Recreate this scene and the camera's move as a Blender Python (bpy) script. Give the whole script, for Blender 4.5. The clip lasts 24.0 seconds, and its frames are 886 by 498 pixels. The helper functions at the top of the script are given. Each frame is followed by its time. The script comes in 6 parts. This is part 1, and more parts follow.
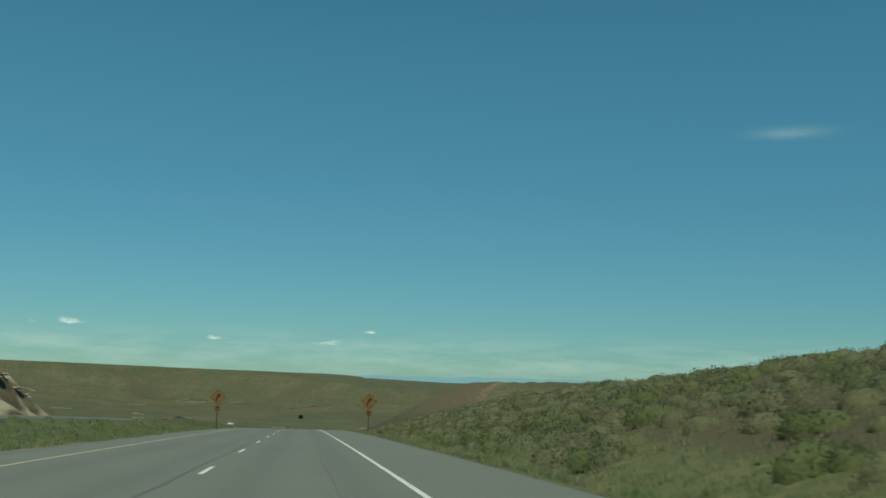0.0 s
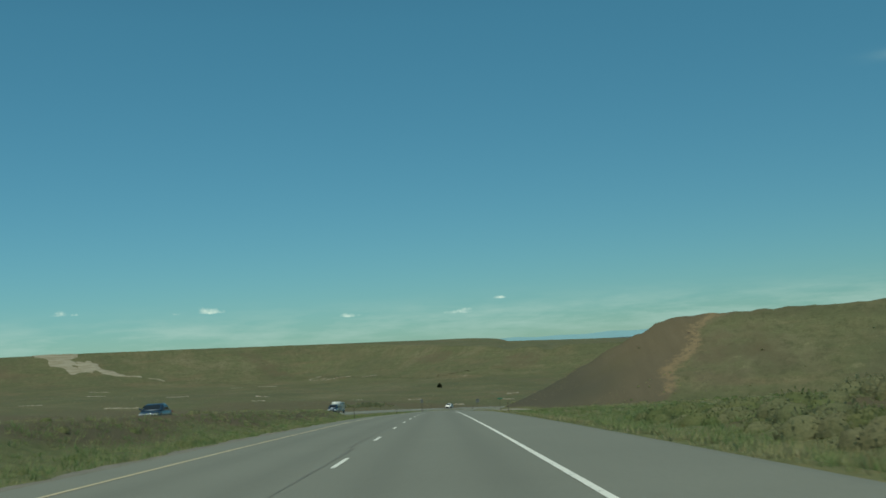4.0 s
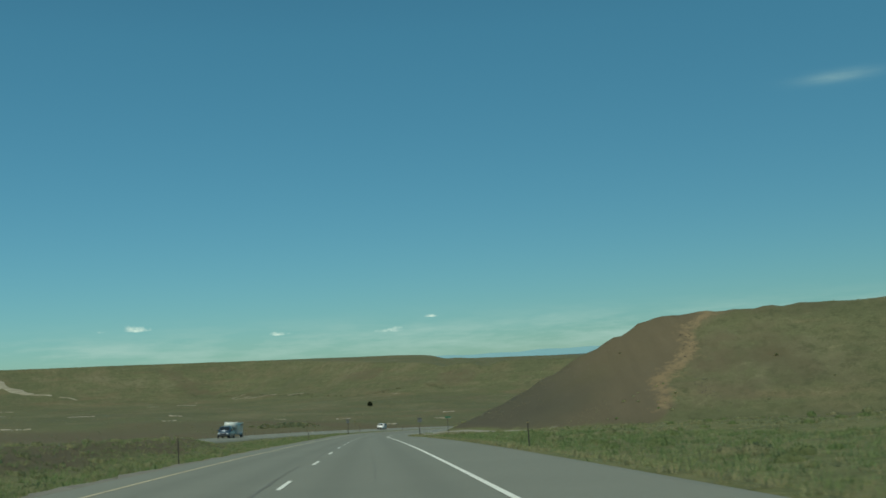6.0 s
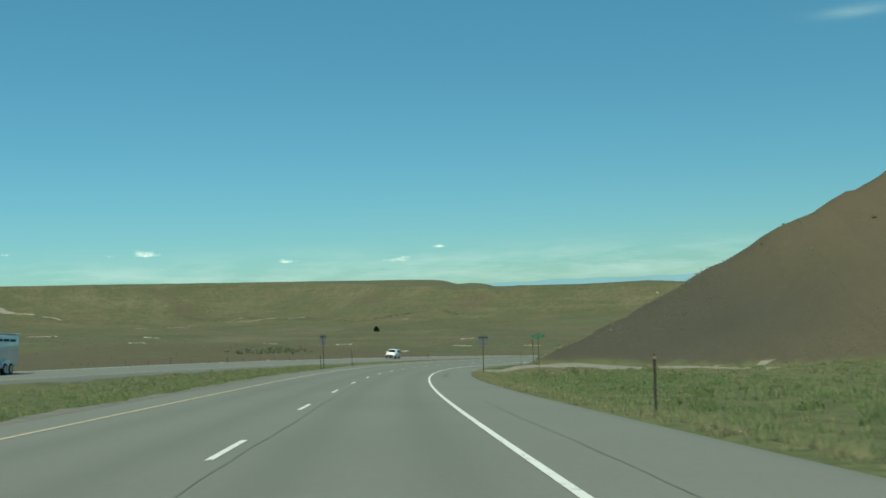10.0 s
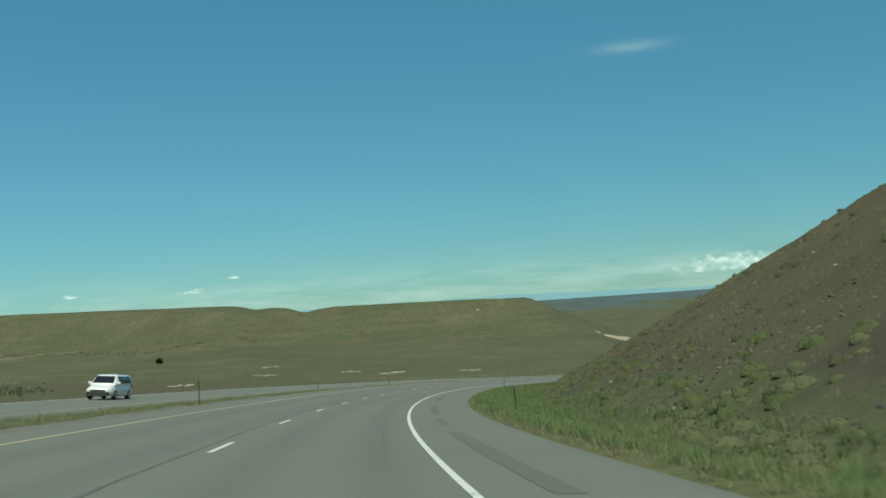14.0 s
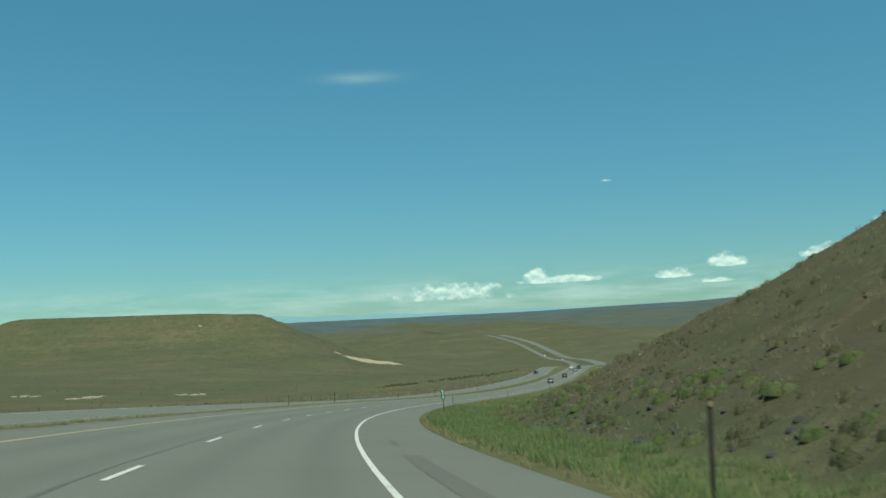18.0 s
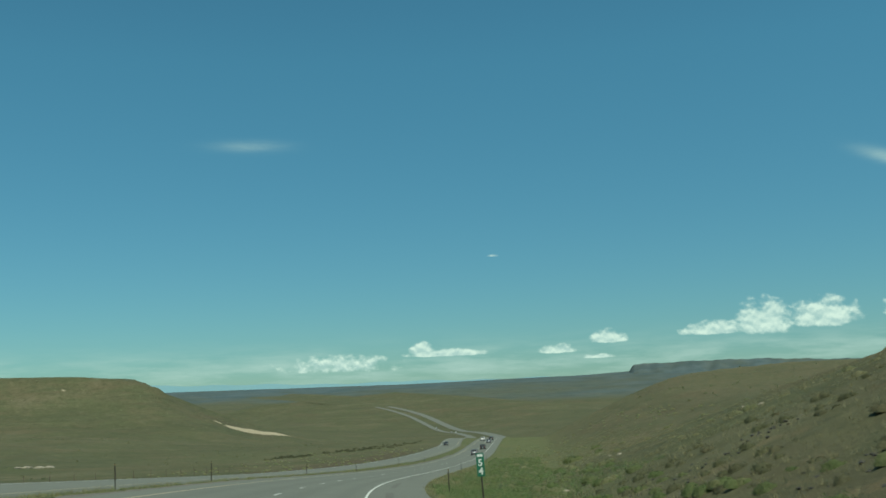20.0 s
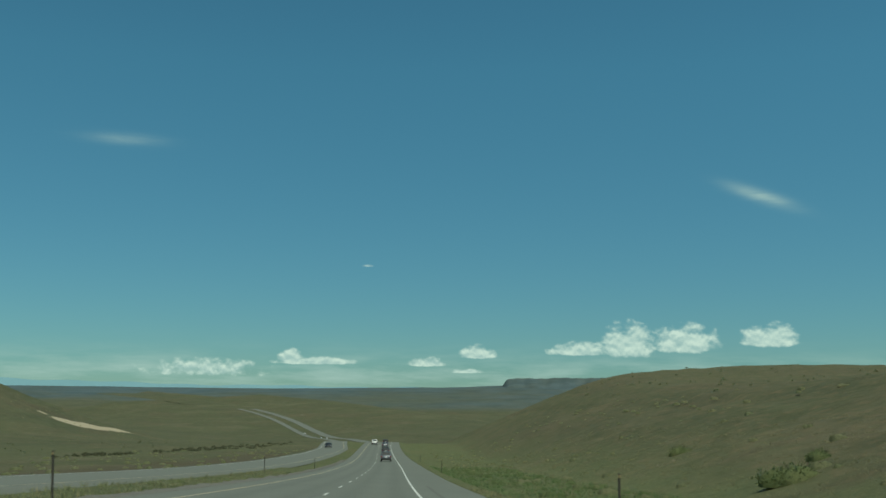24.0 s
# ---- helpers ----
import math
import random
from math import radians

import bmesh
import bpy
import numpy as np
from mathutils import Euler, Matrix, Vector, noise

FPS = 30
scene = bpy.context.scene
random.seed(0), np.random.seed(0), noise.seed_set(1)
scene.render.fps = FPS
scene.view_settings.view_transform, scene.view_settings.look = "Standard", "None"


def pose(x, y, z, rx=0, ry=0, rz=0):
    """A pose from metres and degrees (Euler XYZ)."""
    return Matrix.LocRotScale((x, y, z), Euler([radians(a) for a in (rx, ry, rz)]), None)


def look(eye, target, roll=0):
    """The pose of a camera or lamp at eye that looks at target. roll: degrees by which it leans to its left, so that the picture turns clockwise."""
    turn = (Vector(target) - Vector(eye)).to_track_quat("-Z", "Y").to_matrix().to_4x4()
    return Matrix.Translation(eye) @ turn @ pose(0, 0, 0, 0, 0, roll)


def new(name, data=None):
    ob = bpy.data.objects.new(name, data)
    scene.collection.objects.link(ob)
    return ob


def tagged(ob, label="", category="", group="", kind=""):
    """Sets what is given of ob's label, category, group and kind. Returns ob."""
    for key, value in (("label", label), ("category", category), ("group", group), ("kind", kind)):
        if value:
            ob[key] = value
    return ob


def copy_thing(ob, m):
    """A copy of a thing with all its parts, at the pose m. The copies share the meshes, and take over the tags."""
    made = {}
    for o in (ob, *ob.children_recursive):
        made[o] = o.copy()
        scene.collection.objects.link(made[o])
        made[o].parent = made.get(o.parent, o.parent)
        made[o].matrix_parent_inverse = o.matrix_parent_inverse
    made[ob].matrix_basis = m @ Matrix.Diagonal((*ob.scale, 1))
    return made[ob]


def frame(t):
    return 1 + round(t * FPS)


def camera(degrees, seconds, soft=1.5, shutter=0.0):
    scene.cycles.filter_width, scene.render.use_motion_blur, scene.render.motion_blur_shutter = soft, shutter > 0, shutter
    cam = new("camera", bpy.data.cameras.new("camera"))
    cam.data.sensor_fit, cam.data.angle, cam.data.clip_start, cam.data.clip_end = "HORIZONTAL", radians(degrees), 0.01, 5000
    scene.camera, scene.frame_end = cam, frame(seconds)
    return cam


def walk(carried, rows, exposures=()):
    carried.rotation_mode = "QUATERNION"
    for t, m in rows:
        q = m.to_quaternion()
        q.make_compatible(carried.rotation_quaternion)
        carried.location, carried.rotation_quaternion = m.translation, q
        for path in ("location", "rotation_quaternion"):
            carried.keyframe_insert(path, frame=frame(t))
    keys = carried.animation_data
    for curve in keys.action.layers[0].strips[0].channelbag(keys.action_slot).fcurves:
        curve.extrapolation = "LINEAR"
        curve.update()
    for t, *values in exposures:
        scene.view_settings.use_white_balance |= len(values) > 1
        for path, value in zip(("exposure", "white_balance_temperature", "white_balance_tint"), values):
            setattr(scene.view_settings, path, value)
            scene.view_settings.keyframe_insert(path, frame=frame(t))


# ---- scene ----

# The road's line: bend (1/km), grade and cross slope (per cent) every 40 m of the way, then the far leg
STEP = 40.0
BEND = [-0, -0.02, -0.02, -0.04, -0.04, 0.01, 0.02, -0.02, 0.06, 0.55, 1.31, 1.82, 2.08, 1.8, 1.98, 2.03, 2, 1.94, 1.47, 0.59, 0.12, -0.09, -0.14, -0.1, -0.03, 0.06, 0.1, 0.14]
GRADE = [-3.53, -3.83, -4.2, -4.35, -5.04, -5.43, -5.78, -6.35, -6.54, -6.61, -6.34, -6.57, -6.87, -6.73, -6.87, -7.29, -7.49, -7.26, -7.35, -6.9, -6.19, -5.56, -5.09, -4.6, -3.9, -3.2, -2.7, -5.46]
CROSS = [0.17, 0.33, 0.49, 0.48, 0.29, 0.36, 0.44, 0.36, 1.04, 2.8, 5.18, 7.23, 8.7, 9.51, 9.7, 9.24, 8.66, 7.69, 6.11, 4.05, 2.28, 1.03, 0.29, -0.07, -0.15, -0.06, 0.08, 0.18]
FAR_KNOTS = [1060, 1100, 1200, 1400, 1500, 1600, 1800, 1900, 2300, 3300]
FAR_BEND = [0.12, 0.08, -0.08, -0.18, -0.31, -0.43, -0.37, 0.08, -0.56, -0.69]
FAR_GRADE = [-2.09, -3.88, -5.51, -5.63, -4.5, -2.91, -2.25, -3.64, 5.95, 3.01]
S0, S1 = -160.0, 3200.0
SS = np.arange(S0, S1 + 1, 2.0)
_k = np.concatenate([np.arange(-40, 1040, STEP), FAR_KNOTS])
_n = 27


def _table(near, far):
    return np.interp(SS, _k, list(near[:_n]) + far)


def _sum(a):
    c = np.concatenate([[0], np.cumsum((a[1:] + a[:-1]) * 1.0)])
    return c - np.interp(0, SS, c)


RB = _table(CROSS, [0.1, 0, 0, -0.5, -2, -2, -2, -0.5, 0, 0]) * 0.01
RH = _sum(_table(BEND, FAR_BEND) * 0.001)
RX, RY, RZ = _sum(np.sin(RH)), _sum(np.cos(RH)), _sum(_table(GRADE, FAR_GRADE) * 0.01)


def road(s, l):
    """World x, y of the place s metres along the lane line and l metres to its right."""
    x, y, a = np.interp(s, SS, RX), np.interp(s, SS, RY), np.interp(s, SS, RH)
    return x + l * np.cos(a), y - l * np.sin(a)


def deck(s, l):
    """Height of the carriageway's plane."""
    return np.interp(s, SS, RZ) - np.interp(s, SS, RB) * l


EYE = 1.13
# seconds, metres along the road, metres right of the lane line, then heading, pitch and lean in degrees
RIDE = [
    (0.0, 0.0, 1.85, 7.19, 6.90, -1.60),
    (0.5, 15.6, 1.90, 4.95, 6.39, -0.34),
    (1.0, 31.1, 1.95, 3.96, 4.98, -0.45),
    (1.5, 46.6, 2.01, 4.82, 3.60, 0.04),
    (2.0, 62.1, 2.06, 4.94, 3.16, 0.67),
    (2.5, 77.5, 2.02, 4.54, 3.14, 1.74),
    (3.0, 92.9, 1.99, 3.75, 3.43, 2.76),
    (3.5, 108.1, 1.96, 2.70, 3.92, 3.22),
    (4.0, 123.3, 1.93, 0.44, 5.04, 3.27),
    (4.5, 138.4, 1.88, 1.44, 6.26, 2.61),
    (5.0, 153.4, 1.83, 3.56, 8.36, 2.71),
    (5.5, 168.3, 1.78, 3.88, 6.34, 3.47),
    (6.0, 183.2, 1.73, 4.25, 5.84, 3.26),
    (6.5, 198.1, 1.73, 3.76, 4.85, 3.16),
    (7.0, 212.9, 1.73, 3.03, 3.92, 3.03),
    (7.5, 227.6, 1.73, 2.62, 3.05, 3.00),
    (8.0, 242.2, 1.74, 2.22, 1.63, 2.17),
    (8.5, 256.7, 1.82, 10.96, 2.12, 0.51),
    (9.0, 271.2, 1.91, 7.04, 2.10, 2.92),
    (9.5, 285.7, 1.99, 4.14, 2.19, 2.31),
    (10.0, 300.2, 2.08, 3.60, 2.08, 2.19),
    (10.5, 314.7, 2.08, 4.39, 1.80, 2.32),
    (11.0, 329.3, 2.07, 5.73, 1.57, 2.58),
    (11.5, 343.8, 2.07, 6.85, 1.60, 2.83),
    (12.0, 358.4, 2.07, 8.37, 2.07, 3.24),
    (12.5, 373.0, 2.14, 10.21, 2.22, 3.64),
    (13.0, 387.6, 2.16, 11.72, 1.78, 4.45),
    (13.5, 402.2, 2.27, 12.49, 2.54, 4.51),
    (14.0, 416.8, 2.33, 14.72, 3.07, 3.93),
    (14.5, 431.3, 2.34, 17.11, 3.35, 4.88),
    (15.0, 445.7, 2.35, 18.31, 2.37, 4.65),
    (15.5, 460.0, 2.36, 19.51, 2.17, 4.07),
    (16.0, 474.2, 2.37, 21.24, 1.96, 4.76),
    (16.5, 488.2, 2.40, 24.79, 2.44, 3.56),
    (17.0, 502.3, 2.43, 27.41, 2.61, 3.24),
    (17.5, 516.3, 2.45, 29.81, 3.11, 2.29),
    (18.0, 530.2, 2.48, 29.77, 3.63, 2.82),
    (18.5, 544.1, 2.41, 31.53, 6.34, 0.79),
    (19.0, 558.1, 2.34, 32.79, 7.28, 0.52),
    (19.5, 572.0, 2.28, 34.48, 7.54, 1.23),
    (20.0, 586.0, 2.21, 36.10, 7.31, 2.11),
    (20.5, 599.9, 2.19, 37.14, 6.76, 2.37),
    (21.0, 613.9, 2.18, 38.30, 5.48, 1.73),
    (21.5, 628.0, 2.16, 39.27, 5.66, 3.44),
    (22.0, 642.1, 2.14, 39.97, 6.14, 1.17),
    (22.5, 656.3, 2.08, 40.58, 6.47, 1.68),
    (23.0, 670.5, 2.02, 41.34, 6.99, 0.18),
    (23.5, 684.8, 1.97, 41.87, 7.51, -1.43),
    (24.0, 699.2, 1.91, 42.90, 7.81, -0.52),
]


def ride_pose(s, l, yaw, pitch, lean):
    x, y = road(s, l)
    a, b, c = radians(yaw), radians(pitch), radians(lean)
    f = Vector((math.sin(a) * math.cos(b), math.cos(a) * math.cos(b), math.sin(b)))
    r0 = Vector((math.cos(a), -math.sin(a), 0))
    u0 = r0.cross(f)
    r = r0 * math.cos(c) - u0 * math.sin(c)
    u = u0 * math.cos(c) + r0 * math.sin(c)
    m = Matrix((r, u, -f)).transposed().to_4x4()
    m.translation = (x, y, deck(s, l) + EYE)
    return m


cam = camera(45.68, 24.0, 1.65, 0.15)
walk(cam, [(t, ride_pose(*q)) for t, *q in RIDE], exposures=[(0.0, -0.36, 6500, 0), (4.0, -0.35, 6500, 0), (5.0, -0.42, 6500, 0), (6.0, -0.33, 6500, 0), (7.0, -0.22, 6500, 0), (8.0, -0.11, 6500, 0), (8.5, 0.18, 6500, 0), (9.0, 0.22, 6500, 0), (9.5, 0.15, 6500, 0), (12.0, 0.00, 6500, 0), (15.0, -0.06, 6500, 0), (18.0, 0.01, 6500, 0), (21.0, -0.23, 6500, 0), (22.0, -0.24, 6500, 0), (23.0, -0.32, 6500, 0), (24.0, -0.40, 6500, 0)])

# ---- light ----
SUN_EL, SUN_AZ = radians(60), radians(203)
world = bpy.data.worlds.new("sky")
scene.world = world
world.use_nodes = True
wn, wl = world.node_tree.nodes, world.node_tree.links
wn.clear()
w_sky = wn.new("ShaderNodeTexSky")
w_sky.sky_type = "NISHITA"
w_sky.sun_disc = False
w_sky.sun_elevation, w_sky.sun_rotation = SUN_EL, -SUN_AZ
w_sky.altitude, w_sky.air_density, w_sky.dust_density, w_sky.ozone_density = 1500, 1.0, 0.25, 1.0
w_bg = wn.new("ShaderNodeBackground")
w_bg.inputs["Strength"].default_value = 0.105
w_out = wn.new("ShaderNodeOutputWorld")
w_mul = wn.new("ShaderNodeMix")
w_mul.data_type, w_mul.blend_type = "RGBA", "MULTIPLY"
w_mul.inputs[0].default_value, w_mul.inputs[7].default_value = 1.0, (0.470, 0.98, 0.935, 1)
wl.new(w_sky.outputs[0], w_mul.inputs[6])
w_tc = wn.new("ShaderNodeTexCoord")
w_sep = wn.new("ShaderNodeSeparateXYZ")
w_low = wn.new("ShaderNodeValToRGB")
w_low.color_ramp.elements[0].position, w_low.color_ramp.elements[0].color = 0.0, (0.735, 0.60, 0.705, 1)
w_low.color_ramp.elements[1].position, w_low.color_ramp.elements[1].color = 0.30, (1, 1, 1, 1)
w_mul2 = wn.new("ShaderNodeMix")
w_mul2.data_type, w_mul2.blend_type = "RGBA", "MULTIPLY"
w_mul2.inputs[0].default_value = 1.0
wl.new(w_tc.outputs["Generated"], w_sep.inputs[0])
wl.new(w_sep.outputs["Z"], w_low.inputs[0])
wl.new(w_mul.outputs[2], w_mul2.inputs[6])
wl.new(w_low.outputs[0], w_mul2.inputs[7])


def w_math(op, a, b=0.0):
    k = wn.new("ShaderNodeMath")
    k.operation = op
    for i, v in ((0, a), (1, b)):
        if isinstance(v, (int, float)):
            k.inputs[i].default_value = v
        else:
            wl.new(v, k.inputs[i])
    return k.outputs[0]


def w_bell(v, centre, width):
    q = w_math("DIVIDE", w_math("SUBTRACT", v, centre), width)
    return w_math("EXPONENT", w_math("MULTIPLY", w_math("MULTIPLY", q, q), -1.0))


# thin milky cloud low on the horizon, and one high wisp
w_az = w_math("ARCTAN2", w_sep.outputs["X"], w_sep.outputs["Y"])
w_map = wn.new("ShaderNodeMapping")
w_map.inputs["Scale"].default_value = (14, 14, 90)
w_noise = wn.new("ShaderNodeTexNoise")
w_noise.inputs["Scale"].default_value, w_noise.inputs["Detail"].default_value, w_noise.inputs["Roughness"].default_value = 1.0, 6, 0.6
wl.new(w_tc.outputs["Generated"], w_map.inputs[0])
wl.new(w_map.outputs[0], w_noise.inputs["Vector"])
w_puff = w_math("MAXIMUM", w_math("SUBTRACT", w_noise.outputs["Fac"], 0.40), 0.0)
w_band = w_math("MULTIPLY", w_math("MULTIPLY", w_puff, 2.0), w_bell(w_sep.outputs["Z"], 0.016, 0.018))
w_wisp = w_math("MULTIPLY", w_math("MULTIPLY", w_bell(w_az, 0.449, 0.032), w_bell(w_sep.outputs["Z"], 0.2255, 0.005)), w_math("ADD", w_math("MULTIPLY", w_puff, 0.7), 0.07))
w_slant = w_math("ADD", w_sep.outputs["Z"], w_math("MULTIPLY", w_math("SUBTRACT", w_az, 1.048), 0.36))
w_wisp = w_math("ADD", w_wisp, w_math("MULTIPLY", w_math("MULTIPLY", w_bell(w_az, 1.048, 0.026), w_bell(w_slant, 0.1795, 0.0055)), w_math("ADD", w_math("MULTIPLY", w_puff, 1.4), 0.36)))
w_cov = w_math("MINIMUM", w_math("ADD", w_band, w_wisp), 0.85)
w_cl = wn.new("ShaderNodeMix")
w_cl.data_type = "RGBA"
w_cl.inputs[7].default_value = (5.3, 7.2, 6.7, 1)
wl.new(w_cov, w_cl.inputs[0])
wl.new(w_mul2.outputs[2], w_cl.inputs[6])

# cumulus low over the horizon: heading, height of the base, width and height, all in degrees
CLOUDS = [(50.2, 2.1, 3.4, 0.75), (52.8, 2.05, 3.2, 1.85), (55.8, 2.3, 4.2, 1.5), (60.2, 2.6, 3.2, 1.2), (30.2, 0.85, 6.4, 0.9), (36.0, 1.5, 4.6, 0.42), (34.8, 1.6, 1.7, 0.7),
          (42.0, 1.45, 2.4, 0.5), (44.8, 1.9, 2.1, 0.75), (44.3, 1.1, 1.9, 0.25), (38.8, 6.8, 1.2, 0.12), (-12.2, 2.2, 1.5, 0.32), (-19.7, 2.4, 1.4, 0.34), (1.15, 1.5, 1.4, 0.24), (3.3, 2.2, 0.8, 0.15),
          (-4.7, 1.65, 1.3, 0.24), (-14.0, 2.2, 0.6, 0.15)]
w_deg = w_math("MULTIPLY", w_az, 57.2958)
w_el = w_math("MULTIPLY", w_math("ARCSINE", w_sep.outputs["Z"]), 57.2958)
w_heap = None
for c_az, c_el, c_w, c_h in CLOUDS:
    u = w_math("DIVIDE", w_math("SUBTRACT", w_deg, c_az), c_w / 2)
    v = w_math("SUBTRACT", w_el, c_el + 0.15 * c_h)
    up = w_math("DIVIDE", w_math("MAXIMUM", v, 0.0), c_h * 0.85)
    dn = w_math("DIVIDE", w_math("MINIMUM", v, 0.0), c_h * 0.22)
    q = w_math("ADD", w_math("MULTIPLY", u, u), w_math("ADD", w_math("MULTIPLY", up, up), w_math("MULTIPLY", dn, dn)))
    q = w_math("MULTIPLY", w_math("SUBTRACT", 1.0, q), 0.40 if c_w < 1.6 else (0.48 if c_az < 31 else 0.9))
    w_heap = q if w_heap is None else w_math("MAXIMUM", w_heap, q)


def w_billow(shift):
    mp = wn.new("ShaderNodeMapping")
    mp.inputs["Scale"].default_value = (75, 75, 110)
    mp.inputs["Location"].default_value = (0, 0, shift)
    nz = wn.new("ShaderNodeTexNoise")
    nz.inputs["Scale"].default_value, nz.inputs["Detail"].default_value, nz.inputs["Roughness"].default_value = 1.0, 5, 0.55
    wl.new(w_tc.outputs["Generated"], mp.inputs[0])
    wl.new(mp.outputs[0], nz.inputs["Vector"])
    return nz.outputs["Fac"]


w_b0, w_b1 = w_billow(0.0), w_billow(0.35)
w_sum = w_math("ADD", w_math("MULTIPLY", w_heap, 1.5), w_math("MULTIPLY", w_math("SUBTRACT", w_b0, 0.5), 3.2))
w_mask = wn.new("ShaderNodeMapRange")
w_mask.interpolation_type = "SMOOTHSTEP"
w_mask.inputs["From Min"].default_value, w_mask.inputs["From Max"].default_value, w_mask.inputs["To Max"].default_value = -0.1, 1.0, 0.86
wl.new(w_sum, w_mask.inputs["Value"])
w_lit = wn.new("ShaderNodeMapRange")
w_lit.inputs["From Min"].default_value, w_lit.inputs["From Max"].default_value = -0.12, 0.14
wl.new(w_math("SUBTRACT", w_b0, w_b1), w_lit.inputs["Value"])
w_tone = wn.new("ShaderNodeMix")
w_tone.data_type = "RGBA"
w_tone.inputs[6].default_value, w_tone.inputs[7].default_value = (5.0, 7.0, 6.7, 1), (8.2, 9.9, 8.8, 1)
wl.new(w_lit.outputs[0], w_tone.inputs[0])
w_cl2 = wn.new("ShaderNodeMix")
w_cl2.data_type = "RGBA"
wl.new(w_mask.outputs[0], w_cl2.inputs[0])
wl.new(w_cl.outputs[2], w_cl2.inputs[6])
wl.new(w_tone.outputs[2], w_cl2.inputs[7])
wl.new(w_cl2.outputs[2], w_bg.inputs[0])
wl.new(w_bg.outputs[0], w_out.inputs[0])
sun_lamp = bpy.data.lights.new("sun", "SUN")
sun_lamp.energy, sun_lamp.angle, sun_lamp.color = 4.4, radians(0.53), (1.0, 0.97, 0.80)
sun = new("sun", sun_lamp)
_d = Vector((math.sin(SUN_AZ) * math.cos(SUN_EL), math.cos(SUN_AZ) * math.cos(SUN_EL), math.sin(SUN_EL)))
sun.matrix_world = look(_d * 300, (0, 0, 0))


# ---- materials ----
def material(name, rough=0.8, metal=0.0):
    m = bpy.data.materials.new(name)
    m.use_nodes = True
    b = m.node_tree.nodes["Principled BSDF"]
    b.inputs["Roughness"].default_value, b.inputs["Metallic"].default_value = rough, metal
    return m, m.node_tree.nodes, m.node_tree.links, b


def noise_node(n, l, scale, detail=4.0, rough=0.6, stretch=None, kind="Object"):
    c = n.new("ShaderNodeTexCoord")
    x = n.new("ShaderNodeTexNoise")
    x.inputs["Scale"].default_value, x.inputs["Detail"].default_value, x.inputs["Roughness"].default_value = scale, detail, rough
    if stretch:
        mp = n.new("ShaderNodeMapping")
        mp.inputs["Scale"].default_value = stretch
        l.new(c.outputs[kind], mp.inputs[0])
        l.new(mp.outputs[0], x.inputs["Vector"])
    else:
        l.new(c.outputs[kind], x.inputs["Vector"])
    return x.outputs["Fac"]


def ramp_node(n, l, fac, stops):
    r = n.new("ShaderNodeValToRGB")
    e = r.color_ramp.elements
    while len(e) < len(stops):
        e.new(0.5)
    for k, (pos, col) in zip(e, stops):
        k.position, k.color = pos, (*col, 1)
    l.new(fac, r.inputs[0])
    return r.outputs[0]


def mix_node(n, l, fac, a, b, mode="MIX"):
    m = n.new("ShaderNodeMix")
    m.data_type, m.blend_type = "RGBA", mode
    for k, v in ((0, fac), (6, a), (7, b)):
        if isinstance(v, (int, float)):
            m.inputs[k].default_value = v
        elif isinstance(v, tuple):
            m.inputs[k].default_value = (*v, 1)
        else:
            l.new(v, m.inputs[k])
    return m.outputs[2]


def math_node(n, l, op, a, b=0.0, clamp=False):
    m = n.new("ShaderNodeMath")
    m.operation, m.use_clamp = op, clamp
    for k, v in ((0, a), (1, b)):
        if isinstance(v, (int, float)):
            m.inputs[k].default_value = v
        else:
            l.new(v, m.inputs[k])
    return m.outputs[0]


def layer_node(n, name):
    a = n.new("ShaderNodeAttribute")
    a.attribute_name = name
    return a.outputs["Fac"]


def bump_node(n, l, b, height, strength=0.5, dist=0.05):
    k = n.new("ShaderNodeBump")
    k.inputs["Strength"].default_value, k.inputs["Distance"].default_value = strength, dist
    l.new(height, k.inputs["Height"])
    l.new(k.outputs[0], b.inputs["Normal"])


def grey(v):
    return (v, v, v)


def plain(name, colour, rough=0.6, metal=0.0, vary=0.15, scale=6.0):
    """A painted, metal or plastic surface with a little grime."""
    m, n, l, b = material(name, rough, metal)
    f = noise_node(n, l, scale)
    dark = tuple(c * (1 - vary) for c in colour)
    light = tuple(min(1, c * (1 + vary * 0.6)) for c in colour)
    l.new(ramp_node(n, l, f, [(0.3, dark), (0.7, light)]), b.inputs["Base Color"])
    return m


# ---- the lie of the land ----
def smooth(a, b, x):
    t = np.clip((np.asarray(x, float) - a) / (b - a), 0, 1)
    return t * t * (3 - 2 * t)


def ramp(x, knots, values):
    return np.interp(x, knots, values)


R_EDGE, L_EDGE = 6.6, -5.5


def opp_near(s):
    return ramp(s, [0, 340, 380, 460, 540, 620, 720, 800, 900, 1000, 1100, 1300], [-18, -17, -15, -12, -11.4, -10.8, -10.2, -9.2, -8.8, -8.6, -13, -21])


OPP_W = 8.4


def opp_deck(s, l):
    return np.interp(s, SS, RZ) + ramp(s, [0, 350, 460, 540, 620, 720, 800, 900, 1000, 1300], [0.8, 0.75, 0.6, 0.53, 0.42, 0.31, 0.38, 0.6, 0.3, 0.15]) + np.interp(s, SS, RB) * ramp(s, [380, 540, 620, 720, 900], [0.9, 0.8, 0.9, 0.3, 0.2]) * (opp_near(s) - l)


